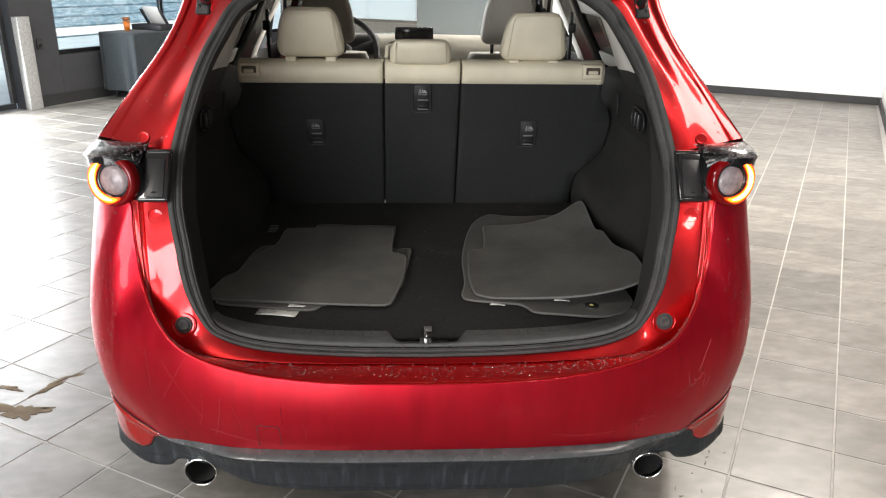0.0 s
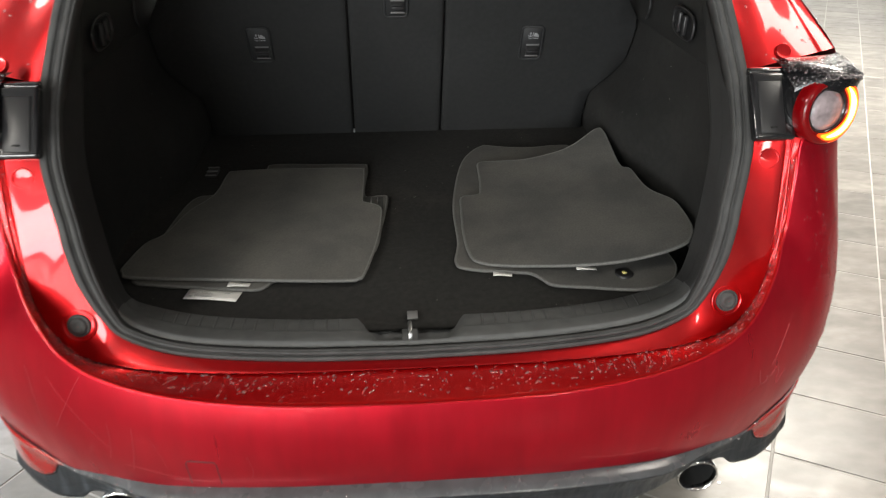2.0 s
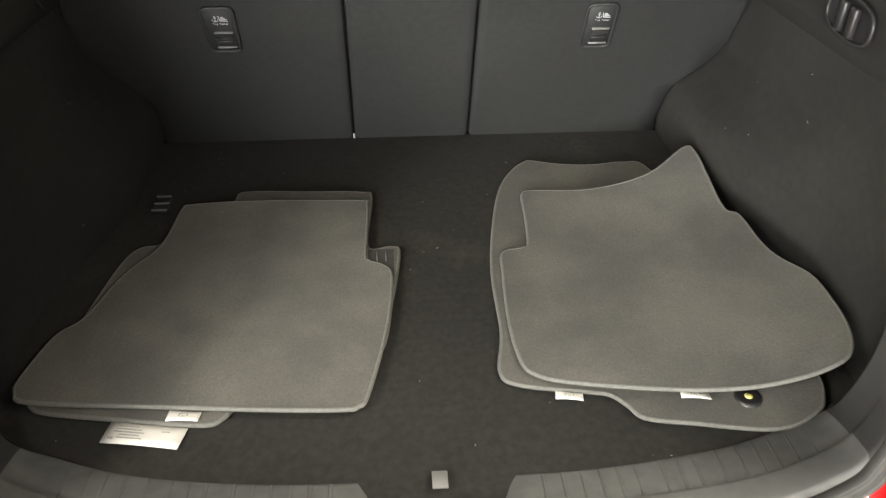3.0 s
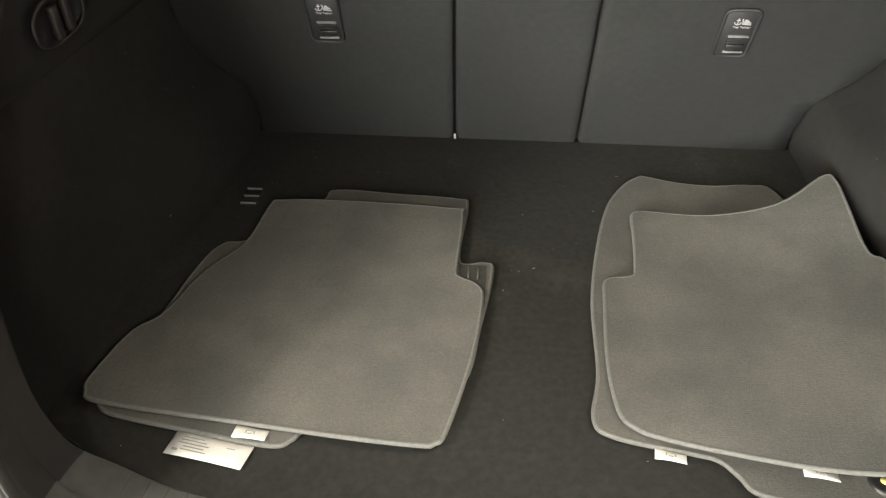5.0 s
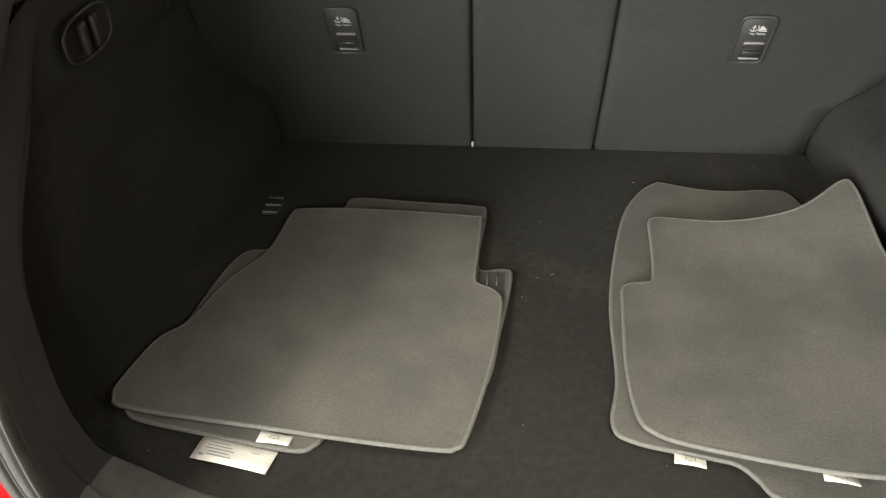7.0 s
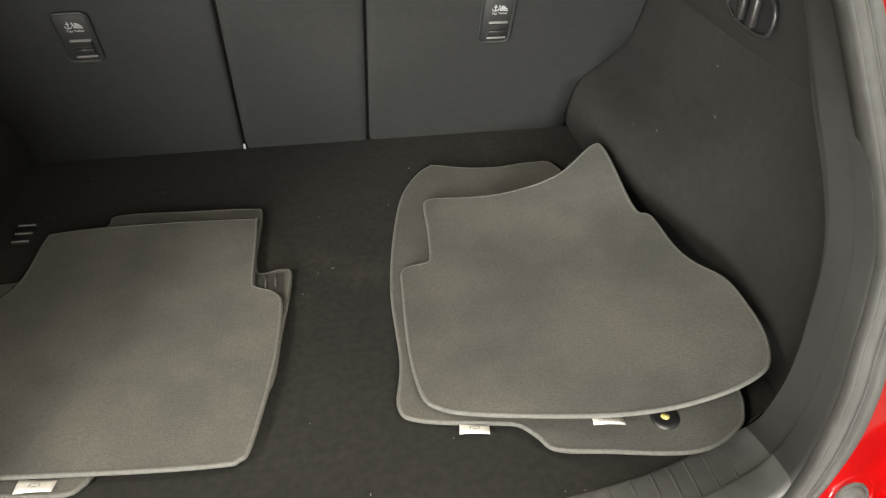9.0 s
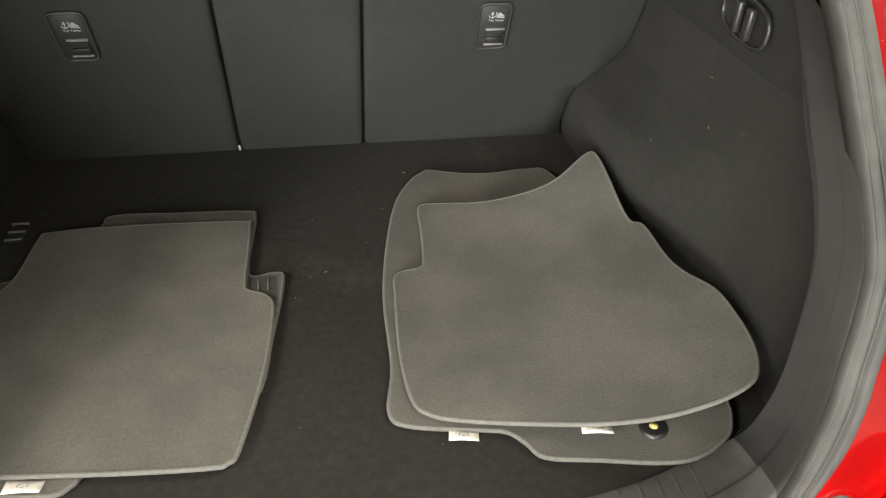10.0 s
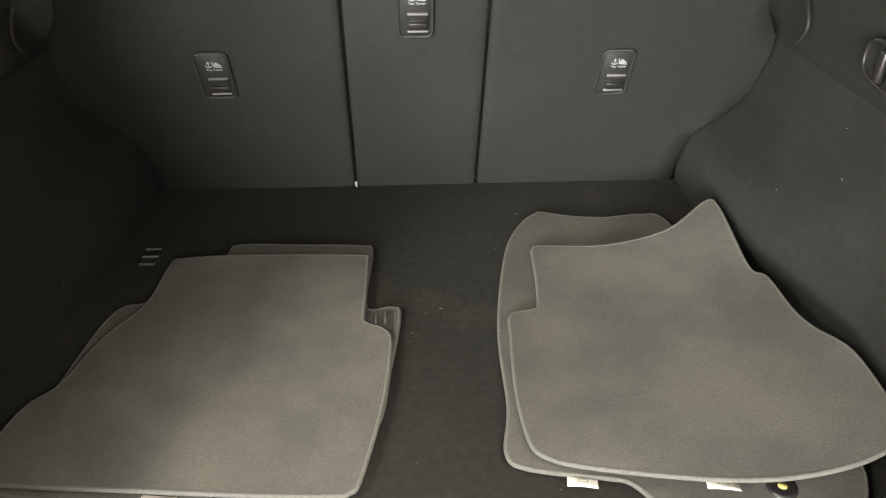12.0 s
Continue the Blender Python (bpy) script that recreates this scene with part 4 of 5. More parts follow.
def head_rest(seat, x, w, z0, z1, y, d=.085, posts=True, mat=None, taper_in=.24):
    """A padded head restraint, narrower at the top, on two posts."""
    rows = []
    n = 28
    for f in (0, .008, .02, .04, .07, .12, .2, .3, .45, .6, .7, .8, .86, .91, .95, .975, .99, 1):
        z = z0 + (z1 - z0) * f
        edge_in = 1 - abs(2 * f - 1) ** (5 if f < .5 else 2.6)
        ww = (w / 2) * (1 + taper_in * (.25 - f)) * (.66 + .34 * edge_in ** .5)
        dd = (d / 2) * (.35 + .65 * edge_in ** .5)
        rows.append([(x + ww * abs(math.cos(a)) ** .38 * math.copysign(1, math.cos(a)), y - .04 * f + dd * abs(math.sin(a)) ** .5 * math.copysign(1, math.sin(a)), z)
                     for a in np.linspace(0, 2 * math.pi, n + 1)[:-1]])
    sheet("head_restraint", rows, mat or CREAM, seat, "padded leather head restraint", closed=True, caps=True)
    seam = [(x + s * w / 2 * .80 * (1 + taper_in * (.25 - f)), y - .04 * f - d / 2 * .965, z0 + (z1 - z0) * f) for s, f in ((-1, .08), (-1, .5), (-1, .85), (-.8, .93), (.8, .93), (1, .85), (1, .5), (1, .08))]
    tube("stitching", spline(seam, 30), .0012, mat or CREAM, seat, n=5)
    if posts:
        for s in (-1, 1):
            tube("post", [(x + s * w * .3, y, z0 - .06), (x + s * w * .3, y - .002, z0 + .02)], .006, STEEL, seat)
            part("post_collar", box_bm(.034, .03, .018, .004, 2, (x + s * w * .3, y - .028, z0 - .006)), mat or CREAM, seat)


left_back = backrest(-.66, -.137, "black felt outer rear seat back with cream top")
mid_back = backrest(-.137, .125, "narrow centre rear seat back with cream top")
right_back = backrest(.125, .66, "black felt outer rear seat back with cream top")
anchor(left_back, -.366, 1.086, .108)
anchor(mid_back, -.003, 1.211, .110)
anchor(right_back, .364, 1.080, .108)
head_rest(left_back, -.362, .215, 1.342, 1.498, 2.555)
head_rest(mid_back, -.008, .200, 1.322, 1.404, 2.528, .085, False, None, .06)
head_rest(right_back, .362, .215, 1.335, 1.488, 2.555)
for seat, x in ((left_back, -.555), (right_back, .552)):
    bm = box_bm(.068, .03, .046, .008, 2, (x, 2.494, 1.305))
    part("release_bezel", bm, CREAM, seat, "pale seat release bezel")
    # not hollowed out: the pocket's shadow is only its colour
    part("release_pocket", box_bm(.046, .006, .022, .003, 2, (x, 2.479, 1.308)), POCKET_SHADE, seat, "release pocket with its shadow painted deep brown")
    part("release_lever", box_bm(.032, .008, .012, .003, 2, (x, 2.4765, 1.304)), CREAM, seat)
part("hinge_tab", box_bm(.005, .004, .012, .001, 1, (-.136, 2.728, .796)), PRINT_LIGHT, left_back)
# added black plates, so that the seams between the backrests stay dark
for x in (-.137, .125):
    bm = box_bm(.05, .01, .56, .002, 1)
    bmesh.ops.transform(bm, matrix=pose(x, 2.650, 1.02, 25.5), verts=bm.verts)
    part("seam_backing", bm, SOOT_AND_GAPS, mid_back)
tube("belt_webbing", [(-.118, 2.55, 1.34), (-.116, 2.56, 1.375), (-.100, 2.58, 1.385), (-.096, 2.6, 1.34)], .008, CREAM, car)


def front_seat(x):
    seat = new("front_seat")
    seat.parent = car
    tagged(seat, "taupe leather front seat")
    rows = []
    for f in np.linspace(0, 1, 9):
        z = .75 + .51 * f
        w = .24 * (1 - .22 * f) * (1 if f < .97 else .9)
        rows.append([(x + w * abs(math.cos(a)) ** .5 * math.copysign(1, math.cos(a)), 3.70 - .20 * f + .075 * abs(math.sin(a)) ** .6 * math.copysign(1, math.sin(a)), z) for a in np.linspace(0, 2 * math.pi, 25)[:-1]])
    sheet("front_backrest", rows, FRONT_SEAT, seat, closed=True, caps=True)
    part("cushion", box_bm(.50, .52, .16, .05, 3, (x, 3.92, .70)), FRONT_SEAT, seat)
    part("pedestal", box_bm(.42, .44, .13, .02, 2, (x, 3.92, .56)), TRIM, seat)
    head_rest(seat, x, .245, 1.30, 1.515, 3.50, .10, False, FRONT_SEAT)
    for s in (-1, 1):
        tube("post", [(x + s * .07, 3.50, 1.22), (x + s * .07, 3.49, 1.33)], .008, GLOSS, seat)


front_seat(-.405)
front_seat(.395)

# dashboard, wheel and screen
dash = new("dashboard")
dash.parent = car
rows = []
for y, z in ((4.22, .80), (4.20, 1.10), (4.22, 1.20), (4.28, 1.25), (4.45, 1.262), (4.75, 1.20), (4.85, 1.12)):
    rows.append([(x, y + .05 * (x / .7) ** 2, z - .02 * (x / .7) ** 2) for x in np.linspace(-.72, .72, 15)])
sheet("dash_top", rows, DASH, dash, "beige dashboard top", thick=.01)
part("instrument_hood", box_bm(.34, .16, .10, .03, 3, (-.38, 4.22, 1.235)), TRIM, dash)
part("centre_screen", box_bm(.205, .02, .065, .008, 3, (-.02, 4.20, 1.29)), SCREEN, dash, "dark centre display")
m = facing((-.395, 4.02, 1.20), (0, -1, .35))
wheel_pts = [m @ Vector((.185 * math.cos(a), .185 * math.sin(a), 0)) for a in np.linspace(0, 2 * math.pi, 41)[:-1]]
sw = sweep("steering_wheel", wheel_pts, circle(.016, 10), TRIM, dash, m.translation, True, label="black steering wheel")
for a in (20, 160, 270):
    tube("spoke", [m @ Vector((.18 * math.cos(math.radians(a)), .18 * math.sin(math.radians(a)), 0)), m @ Vector((0, 0, -.03))], .014, TRIM, sw)
lathe("hub", [(.065, -.03), (.06, .0), (.03, .012), (.0005, .014)], m, TRIM, sw)

# rain drops lying on the ledge
rnd = random.Random(5)
lc, lg = spline(CREASE, NB)[:n7], spline(GROOVE, n7)
dome = [(1.0, 0.0), (.93, .34), (.64, .60), (.25, .70)]


def add_drop(verts, faces, at, r, up=(0, 0, 1)):
    """A low dome of water on a surface that faces up."""
    to = Vector(up).to_track_quat("Z", "Y").to_matrix()
    turn, long = rnd.random() * 3, 1 + .9 * rnd.random()
    base = len(verts)
    for rr, hh in dome:
        for j in range(9):
            a = 2 * math.pi * j / 9
            u, v = r * rr * long * math.cos(a), r * rr * math.sin(a)
            d = to @ Vector((u * math.cos(turn) - v * math.sin(turn), u * math.sin(turn) + v * math.cos(turn), r * hh))
            verts.append((at[0] + d.x, at[1] + d.y, at[2] + d.z))
    for m in range(3):
        for j in range(9):
            faces.append((base + 9 * m + j, base + 9 * m + (j + 1) % 9, base + 9 * m + 9 + (j + 1) % 9, base + 9 * m + 9 + j))
    faces.append(tuple(base + 27 + j for j in range(9)))


verts, faces = [], []
for k in range(1500):
    q = rnd.random() ** .95 * (n7 - 2)
    i, fr = int(q), q - int(q)
    f = .06 + .84 * rnd.random()
    c = (lc[i] * (1 - fr) + lc[i + 1] * fr) * (1 - f) + (lg[i] * (1 - fr) + lg[i + 1] * fr) * f
    add_drop(verts, faces, (rnd.choice((-1, 1)) * c[0], c[1] + .004, c[2] + .0004), .0011 + .0017 * rnd.random() ** 2)
for k in range(1500):
    x, f = rnd.uniform(.78, .905) * rnd.choice((-1, -1, 1)), rnd.uniform(.25, .98)
    add_drop(verts, faces, on_bumper(x, f, .0002), .0006 + .0012 * rnd.random() ** 2, (.85 * (1 if x > 0 else -1), -.5, .15))
for k in range(1300):
    u, f, sg = rnd.random() * 14.9, rnd.random() * 2, rnd.choice((-1, 1))
    i, fr = int(u), u - int(u)
    a, b, c = (w[i] * (1 - fr) + w[i + 1] * fr for w in (brow_a, brow_b, brow_c))
    q = a * (1 - f) + b * f if f < 1 else b * (2 - f) + c * (f - 1)
    lift_z = .012 * f * (1 - f) if f < 1 else 0
    add_drop(verts, faces, (sg * q[0], q[1] - .0005, q[2] + lift_z + .0003), .0006 + .0013 * rnd.random() ** 2, (0, -.5 if f < 1 else -1, 1 if f < 1 else .3))
pa, pb = spline(PILLAR[:6], 30), spline(SEAL_HIGH[:5], 30)
qa, qb = spline(rear_edge, 25), spline(front_edge, 25)
for k in range(130):
    u, f, sg = rnd.random() * 20, rnd.uniform(.16, .95), rnd.choice((-1, 1))
    i, fr = int(u), u - int(u)
    q = (pa[i] * (1 - fr) + pa[i + 1] * fr) * (1 - f) + (pb[i] * (1 - fr) + pb[i + 1] * fr) * f
    sunk = pressing(f, u / 29)
    add_drop(verts, faces, (sg * q[0], q[1] + sunk - .0003, q[2] - .3 * sunk), .0008 + .0020 * rnd.random() ** 3, (0, -.75, .6))
for k in range(900):
    u, f, sg = 13 * rnd.random() ** 1.5, .10 * rnd.random(), rnd.choice((-1, 1))
    i, fr = int(u), u - int(u)
    q = (qa[i] * (1 - fr) + qa[i + 1] * fr) * (1 - f) + (qb[i] * (1 - fr) + qb[i + 1] * fr) * f
    add_drop(verts, faces, (sg * (q[0] + math.sin(math.pi * f) * .012 + .0002), q[1], q[2]), .0008 + .0016 * rnd.random() ** 2, (.8 * sg, -.3, .5))
for k in range(240):
    i, f = rnd.randrange(20, len(shelf[0]) - 20), rnd.uniform(0, 3.9)
    q = shelf[int(f)][i] * (1 - f % 1) + shelf[int(f) + 1][i] * (f % 1)
    add_drop(verts, faces, (q[0] + rnd.uniform(-.006, .006), q[1], q[2] + .0002), .0008 + .0022 * rnd.random() ** 3, (0, -.4, 1))
me = bpy.data.meshes.new("rain_spatter")
me.from_pydata(verts, [], faces)
tagged(link("rain_spatter", me, GLINT_WATER, bumper, "rain drops on the paint, paled for sky glints"), kind="stuff")


# ---- floor mats in the boot ----
from mathutils import geometry


def mat_mesh(name, outline, height, thick, parent, mat, n=120, step=.028):
    """A soft mat cut to an outline, lying at height(x, y), with its bound edge."""
    loop = spline(list(outline) + [outline[0]], n + 1)[:-1]
    pts = [Vector((x, y)) for x, y in loop]
    lo, hi = loop.min(0), loop.max(0)

    def inside(x, y):
        c = False
        for (x0, y0), (x1, y1) in zip(loop, np.roll(loop, -1, 0)):
            if (y0 > y) != (y1 > y) and x < x0 + (y - y0) * (x1 - x0) / (y1 - y0):
                c = not c
        return c

    extra = []
    for x in np.arange(lo[0] + step / 2, hi[0], step):
        for y in np.arange(lo[1] + step / 2, hi[1], step):
            if inside(x, y) and min(np.hypot(loop[:, 0] - x, loop[:, 1] - y)) > step * .5:
                extra.append(Vector((x, y)))
    allp = pts + extra
    edges = [(k, (k + 1) % n) for k in range(n)]
    vs, es, fs, *_ = geometry.delaunay_2d_cdt(allp, edges, [list(range(n))], 1, 1e-6)
    bm = bmesh.new()
    top = [bm.verts.new((v.x, v.y, height(v.x, v.y))) for v in vs]
    bot = [bm.verts.new((v.x, v.y, height(v.x, v.y) - thick)) for v in vs]
    seen = {}
    for f in fs:
        bm.faces.new([top[k] for k in f])
        bm.faces.new([bot[k] for k in reversed(f)])
        for a, b in zip(f, list(f[1:]) + [f[0]]):
            seen[tuple(sorted((a, b)))] = seen.get(tuple(sorted((a, b))), 0) + 1
    rim_top, rim_bot = {}, {}
    for (a, b), count in seen.items():
        if count == 1:
            for k in (a, b):
                if k not in rim_top:
                    rim_top[k], rim_bot[k] = bm.verts.new(top[k].co), bm.verts.new(bot[k].co)
            bm.faces.new((rim_top[a], rim_top[b], rim_bot[b], rim_bot[a]))
    pile = part(name, bm, mat, parent)
    rim = [(x, y, height(x, y) - thick * .45) for x, y in loop]
    sweep("binding", rim, circle(.0040, 8), BINDING, pile, np.array(rim).mean(0), True, label="grey stitched edge binding")
    return pile


def lift(x, y):
    """The upper mat leans on the wheel arch and rises towards it."""
    d = max(0.0, x - .16)
    return .19 * d * d / (d + .06) + .03 * smooth01((y - 2.25) / .25) * smooth01((x - .3) / .25)


MAT_A = [(-.611, 1.981), (-.614, 2.003), (-.591, 2.095), (-.556, 2.138), (-.524, 2.241), (-.476, 2.328), (-.462, 2.440), (-.442, 2.457), (-.322, 2.463), (-.124, 2.454), (-.103, 2.436),
         (-.104, 2.285), (-.097, 2.262), (-.069, 2.246), (-.057, 2.212), (-.067, 2.086), (-.094, 1.950), (-.108, 1.927), (-.128, 1.923), (-.223, 1.928), (-.387, 1.943), (-.583, 1.962)]
MAT_B = [(-.585, 1.962), (-.562, 2.149), (-.541, 2.281), (-.518, 2.332), (-.470, 2.350), (-.372, 2.470), (-.352, 2.510), (-.229, 2.505), (-.116, 2.498), (-.096, 2.476), (-.102, 2.318),
         (-.056, 2.312), (-.043, 2.294), (-.058, 2.164), (-.084, 2.032), (-.190, 1.990), (-.270, 1.952), (-.290, 1.942), (-.302, 1.925), (-.327, 1.914), (-.424, 1.927), (-.555, 1.948)]
MAT_C = [(.222, 2.463), (.345, 2.426), (.450, 2.423), (.530, 2.470), (.545, 2.455), (.548, 2.395), (.551, 2.290), (.570, 2.266), (.576, 2.183), (.589, 2.135), (.617, 2.083), (.622, 2.013), (.618, 1.962),
         (.604, 1.924), (.583, 1.905), (.534, 1.891), (.471, 1.887), (.412, 1.893), (.340, 1.910), (.210, 1.952), (.162, 1.973), (.142, 2.001), (.135, 2.090), (.141, 2.217), (.148, 2.274), (.188, 2.283), (.198, 2.300), (.205, 2.382), (.208, 2.452)]
MAT_D = [(.242, 2.602), (.308, 2.580), (.377, 2.570), (.445, 2.573), (.490, 2.545), (.530, 2.330), (.562, 2.100), (.585, 1.960), (.576, 1.908), (.551, 1.878), (.484, 1.855), (.372, 1.874), (.306, 1.888), (.287, 1.912),
         (.266, 1.935), (.233, 1.944), (.133, 1.964), (.108, 1.992), (.121, 2.077), (.123, 2.229), (.143, 2.378), (.171, 2.499), (.208, 2.570)]


def mat_b_z(x, y):
    return floor_z(x, y) + .013


def mat_a_z(x, y):
    return floor_z(x, y) + .022


def mat_d_z(x, y):
    return floor_z(x, y) + .013 + .12 * lift(x, y)


def mat_c_z(x, y):
    return floor_z(x, y) + .022 + lift(x, y)


mats = {}
for key, outline, h, label in (
        ("B", MAT_B, mat_b_z, "grey carpet rear car mat lying under another mat"),
        ("A", MAT_A, mat_a_z, "grey carpet rear car mat on top of another mat"),
        ("D", MAT_D, mat_d_z, "grey carpet front car mat with yellow grommet, partly covered"),
        ("C", MAT_C, mat_c_z, "grey carpet front car mat curling up against the wheel arch")):
    holder = new("car_mat")
    tagged(holder, label, "car mat", "car mats in the boot")
    mats[key] = holder
    mat_mesh("carpet", outline, h, .0075, holder, MAT)
# bared ribbed backing at the tab of the lower mat
tab = sheet("heel_tab", [[(x, y, mat_b_z(x, y) + .0012) for x in (-.098, -.075, -.052)] for y in (2.20, 2.26, 2.303)], MAT_BACK, mats["B"], "black ribbed rubber tab")
for k in range(2):
    part("tab_rib", box_bm(.003, .035, .002, 0, 1, (-.082 + .016 * k, 2.282, mat_b_z(0, 2.282) + .0025)), BINDING, tab)


def cloth_label(parent, x, y, z, w, d, turn, bars, tilt=0.0, mark=False):
    """A white sewn label with a line of print or a small mark on it."""
    m = pose(x, y, z, tilt, 0, turn)
    rows = [[m @ Vector((w * (a - .5), d * (b - .5), .0015 * math.sin(3 * a + 2 * b))) for a in np.linspace(0, 1, 6)] for b in np.linspace(0, 1, 4)]
    tag = sheet("label", rows, LABEL, parent, "white sewn label", thick=.0008)
    for bx, by, bw, bd in bars:
        bm = box_bm(bw, bd, .0004, 0)
        bmesh.ops.transform(bm, matrix=m @ pose(bx, by, .0026), verts=bm.verts)
        part("print_bar", bm, PRINT, tag, smooth=False)


line_bars = [(-.026 + .002 * k, .011 - .0052 * k, .030 + .007 * ((k * 7) % 3), .0017) for k in range(5)] + [(-.044, -.012, .008, .004), (.030, .006, .012, .0014)]
cloth_label(mats["B"], -.408, 1.902, floor_z(0, 1.902) + .009, .112, .041, -10, line_bars)
small = [(-.006, .0, .0016, .006), (.006, .0, .0016, .006), (0, .0025, .010, .0014), (0, -.003, .006, .0012)]
cloth_label(mats["A"], -.357, 1.926, floor_z(0, 1.926) + .0165, .046, .022, -4, small, -6)
cloth_label(mats["D"], .204, 1.938, floor_z(0, 1.938) + .0105, .041, .022, -9, small, -8)
cloth_label(mats["C"], .376, 1.899, floor_z(0, 1.9) + .0155 + lift(.376, 1.9) * .85, .042, .020, -8, small, -8)
gz = mat_d_z(.464, 1.911)
ring = lathe("grommet", [(.0205, -.002), (.0195, .0025), (.0150, .0036), (.0055, .0032)], pose(.464, 1.911, gz), HOOK, mats["D"], "black fixing grommet", 24)
lathe("peg", [(.0065, .001), (.006, .0042), (.0005, .0048)], pose(.464, 1.911, gz), BRASS, ring, "yellow grommet centre", 20)


# lint and dust scuffs on the boot lining
rnd = random.Random(21)
verts, faces = [], []
for k in range(62):
    if k < 50:
        x, y = rnd.uniform(-.56, .56), rnd.uniform(1.82, 2.70)
        z, up = floor_z(x, y) + .0052, (0, 0, 1)
        a = rnd.random() * 6.3
        ax = Vector((math.cos(a), math.sin(a), 0))
    else:
        y, z = rnd.uniform(2.15, 2.62), rnd.uniform(.82, 1.10)
        x = rnd.choice((-1, 1, 1)) * (wall_x(y, z, 1.93) - .0015)
        ax = Vector((0, math.cos(k), math.sin(k)))
    w, l = .0002 + .0003 * rnd.random(), .0006 + .0025 * rnd.random() ** 3
    sd = ax.cross(Vector((0, 0, 1)) if k < 50 else Vector((1, 0, 0)))
    p = Vector((x, y, z))
    b = len(verts)
    for dz in (0, .0006):
        off = Vector((0, 0, dz)) if k < 50 else Vector((-dz if x > 0 else dz, 0, 0))
        for s, t in ((-1, -1), (1, -1), (1, 1), (-1, 1)):
            verts.append(tuple(p + ax * l * s + sd * w * t + off))
    faces += [(b, b + 1, b + 2, b + 3), (b + 4, b + 5, b + 6, b + 7), (b, b + 1, b + 5, b + 4), (b + 1, b + 2, b + 6, b + 5), (b + 2, b + 3, b + 7, b + 6), (b + 3, b, b + 4, b + 7)]
me = bpy.data.meshes.new("lint")
me.from_pydata(verts, [], faces)
tagged(link("lint", me, LINT, None, "", False), "scattered pale lint flecks on black carpet", "lint", kind="stuff")


# ---- the showroom ----
def room_point(s, o, z=0.0):
    p = LEFT + V * s + U * o
    return Vector((p.x, p.y, z))


def slab(name, a, b, z0, z1, thick, mat, parent=None, bevel=.004):
    """An upright board from a to b, its thickness to the left of that way."""
    a, b = Vector((a[0], a[1], 0)), Vector((b[0], b[1], 0))
    run = b - a
    side = Vector((-run.y, run.x, 0)).normalized()
    turn = Matrix.Rotation(math.atan2(run.y, run.x), 4, "Z")
    mid = (a + b) / 2 + side * thick / 2
    return part(name, box_bm(run.length, thick, z1 - z0, bevel, 1, (mid.x, mid.y, (z0 + z1) / 2), turn), mat, parent, smooth=False)


def structure(ob, label):
    return tagged(ob, label, kind="structure")


S_BACK, S_NEAR = 5.6, -14.0
WIDE = (RIGHT - LEFT).dot(U)
corner_br, corner_bl = RIGHT.copy(), room_point(S_BACK, 0)
S_JOG, JOG = (RIGHT - LEFT).dot(V) - 3.9, 5.0
jog_a = RIGHT - V * 3.9
jog_b = jog_a + U * JOG
corner_nr, corner_nl = room_point(S_NEAR, WIDE + JOG), room_point(S_NEAR, 0)

floor = structure(part("floor", box_bm(1, 1, 1, 0), GROUT, None, "", False), "grey stone tile floor with pale grout")
me = floor.data
bm = bmesh.new()
base = [corner_nl - U * .2 - V * .2, corner_nr + U * .2 - V * .2, corner_br + U * (JOG + .2) + V * .4, corner_bl - U * .2 + V * 1.2]
low = [bm.verts.new((p.x, p.y, -.12)) for p in base]
high = [bm.verts.new((p.x, p.y, -.0015)) for p in base]
bm.faces.new(low[::-1])
bm.faces.new(high)
for k in range(4):
    bm.faces.new((low[k], low[(k + 1) % 4], high[(k + 1) % 4], high[k]))
bm.to_mesh(me)
bm.free()

# right wall, back wall with its windows, near wall and the wall with the glass front
structure(slab("wall_right", corner_br, jog_a, 0, ROOM_H, .15, WHITE_WALL), "white painted showroom wall")
structure(slab("wall_right_return", jog_a + U * .15, jog_b, 0, ROOM_H, .15, DARK_WALL), "dark grey showroom wall")
structure(slab("wall_right_near", jog_b, corner_nr, 0, ROOM_H, .15, DARK_WALL), "dark grey showroom wall")
back_dir = (corner_bl - corner_br).normalized()
wb = corner_br + back_dir * 4.7
wp = corner_bl - back_dir * 2.12
structure(slab("wall_back", wb, corner_br, 0, ROOM_H, .15, WHITE_WALL), "white painted showroom wall")
structure(slab("wall_back_panel", wp, wb, 0, ROOM_H, .15, PANEL_BLUE), "smooth blue-grey wall panel")
structure(slab("wall_back_low", corner_bl, wp, 0, .74, .15, DARK_WALL), "dark wall below the back windows")
structure(slab("wall_back_high", corner_bl, wp, 2.6, ROOM_H, .15, DARK_WALL), "dark wall above the back windows")
structure(slab("wall_near", corner_nr, room_point(S_NEAR, 11.3), 0, ROOM_H, .15, DARK_WALL), "dark grey showroom wall")
structure(slab("wall_near_left", room_point(S_NEAR, 5.1), corner_nl, 0, ROOM_H, .15, DARK_WALL), "dark grey showroom wall")
structure(slab("wall_near_low", room_point(S_NEAR, 11.3), room_point(S_NEAR, 5.1), 0, .1, .15, DARK_WALL), "dark low wall under the glass")
structure(slab("wall_near_high", room_point(S_NEAR, 11.3), room_point(S_NEAR, 5.1), 3.0, ROOM_H, .15, DARK_WALL), "dark wall over the glass")
WIN_S, DOOR_S, SILL_H = .32, -.32, .58
structure(slab("wall_left_high", corner_nl, corner_bl, 2.8, ROOM_H, .15, DARK_WALL), "dark grey wall over the windows")
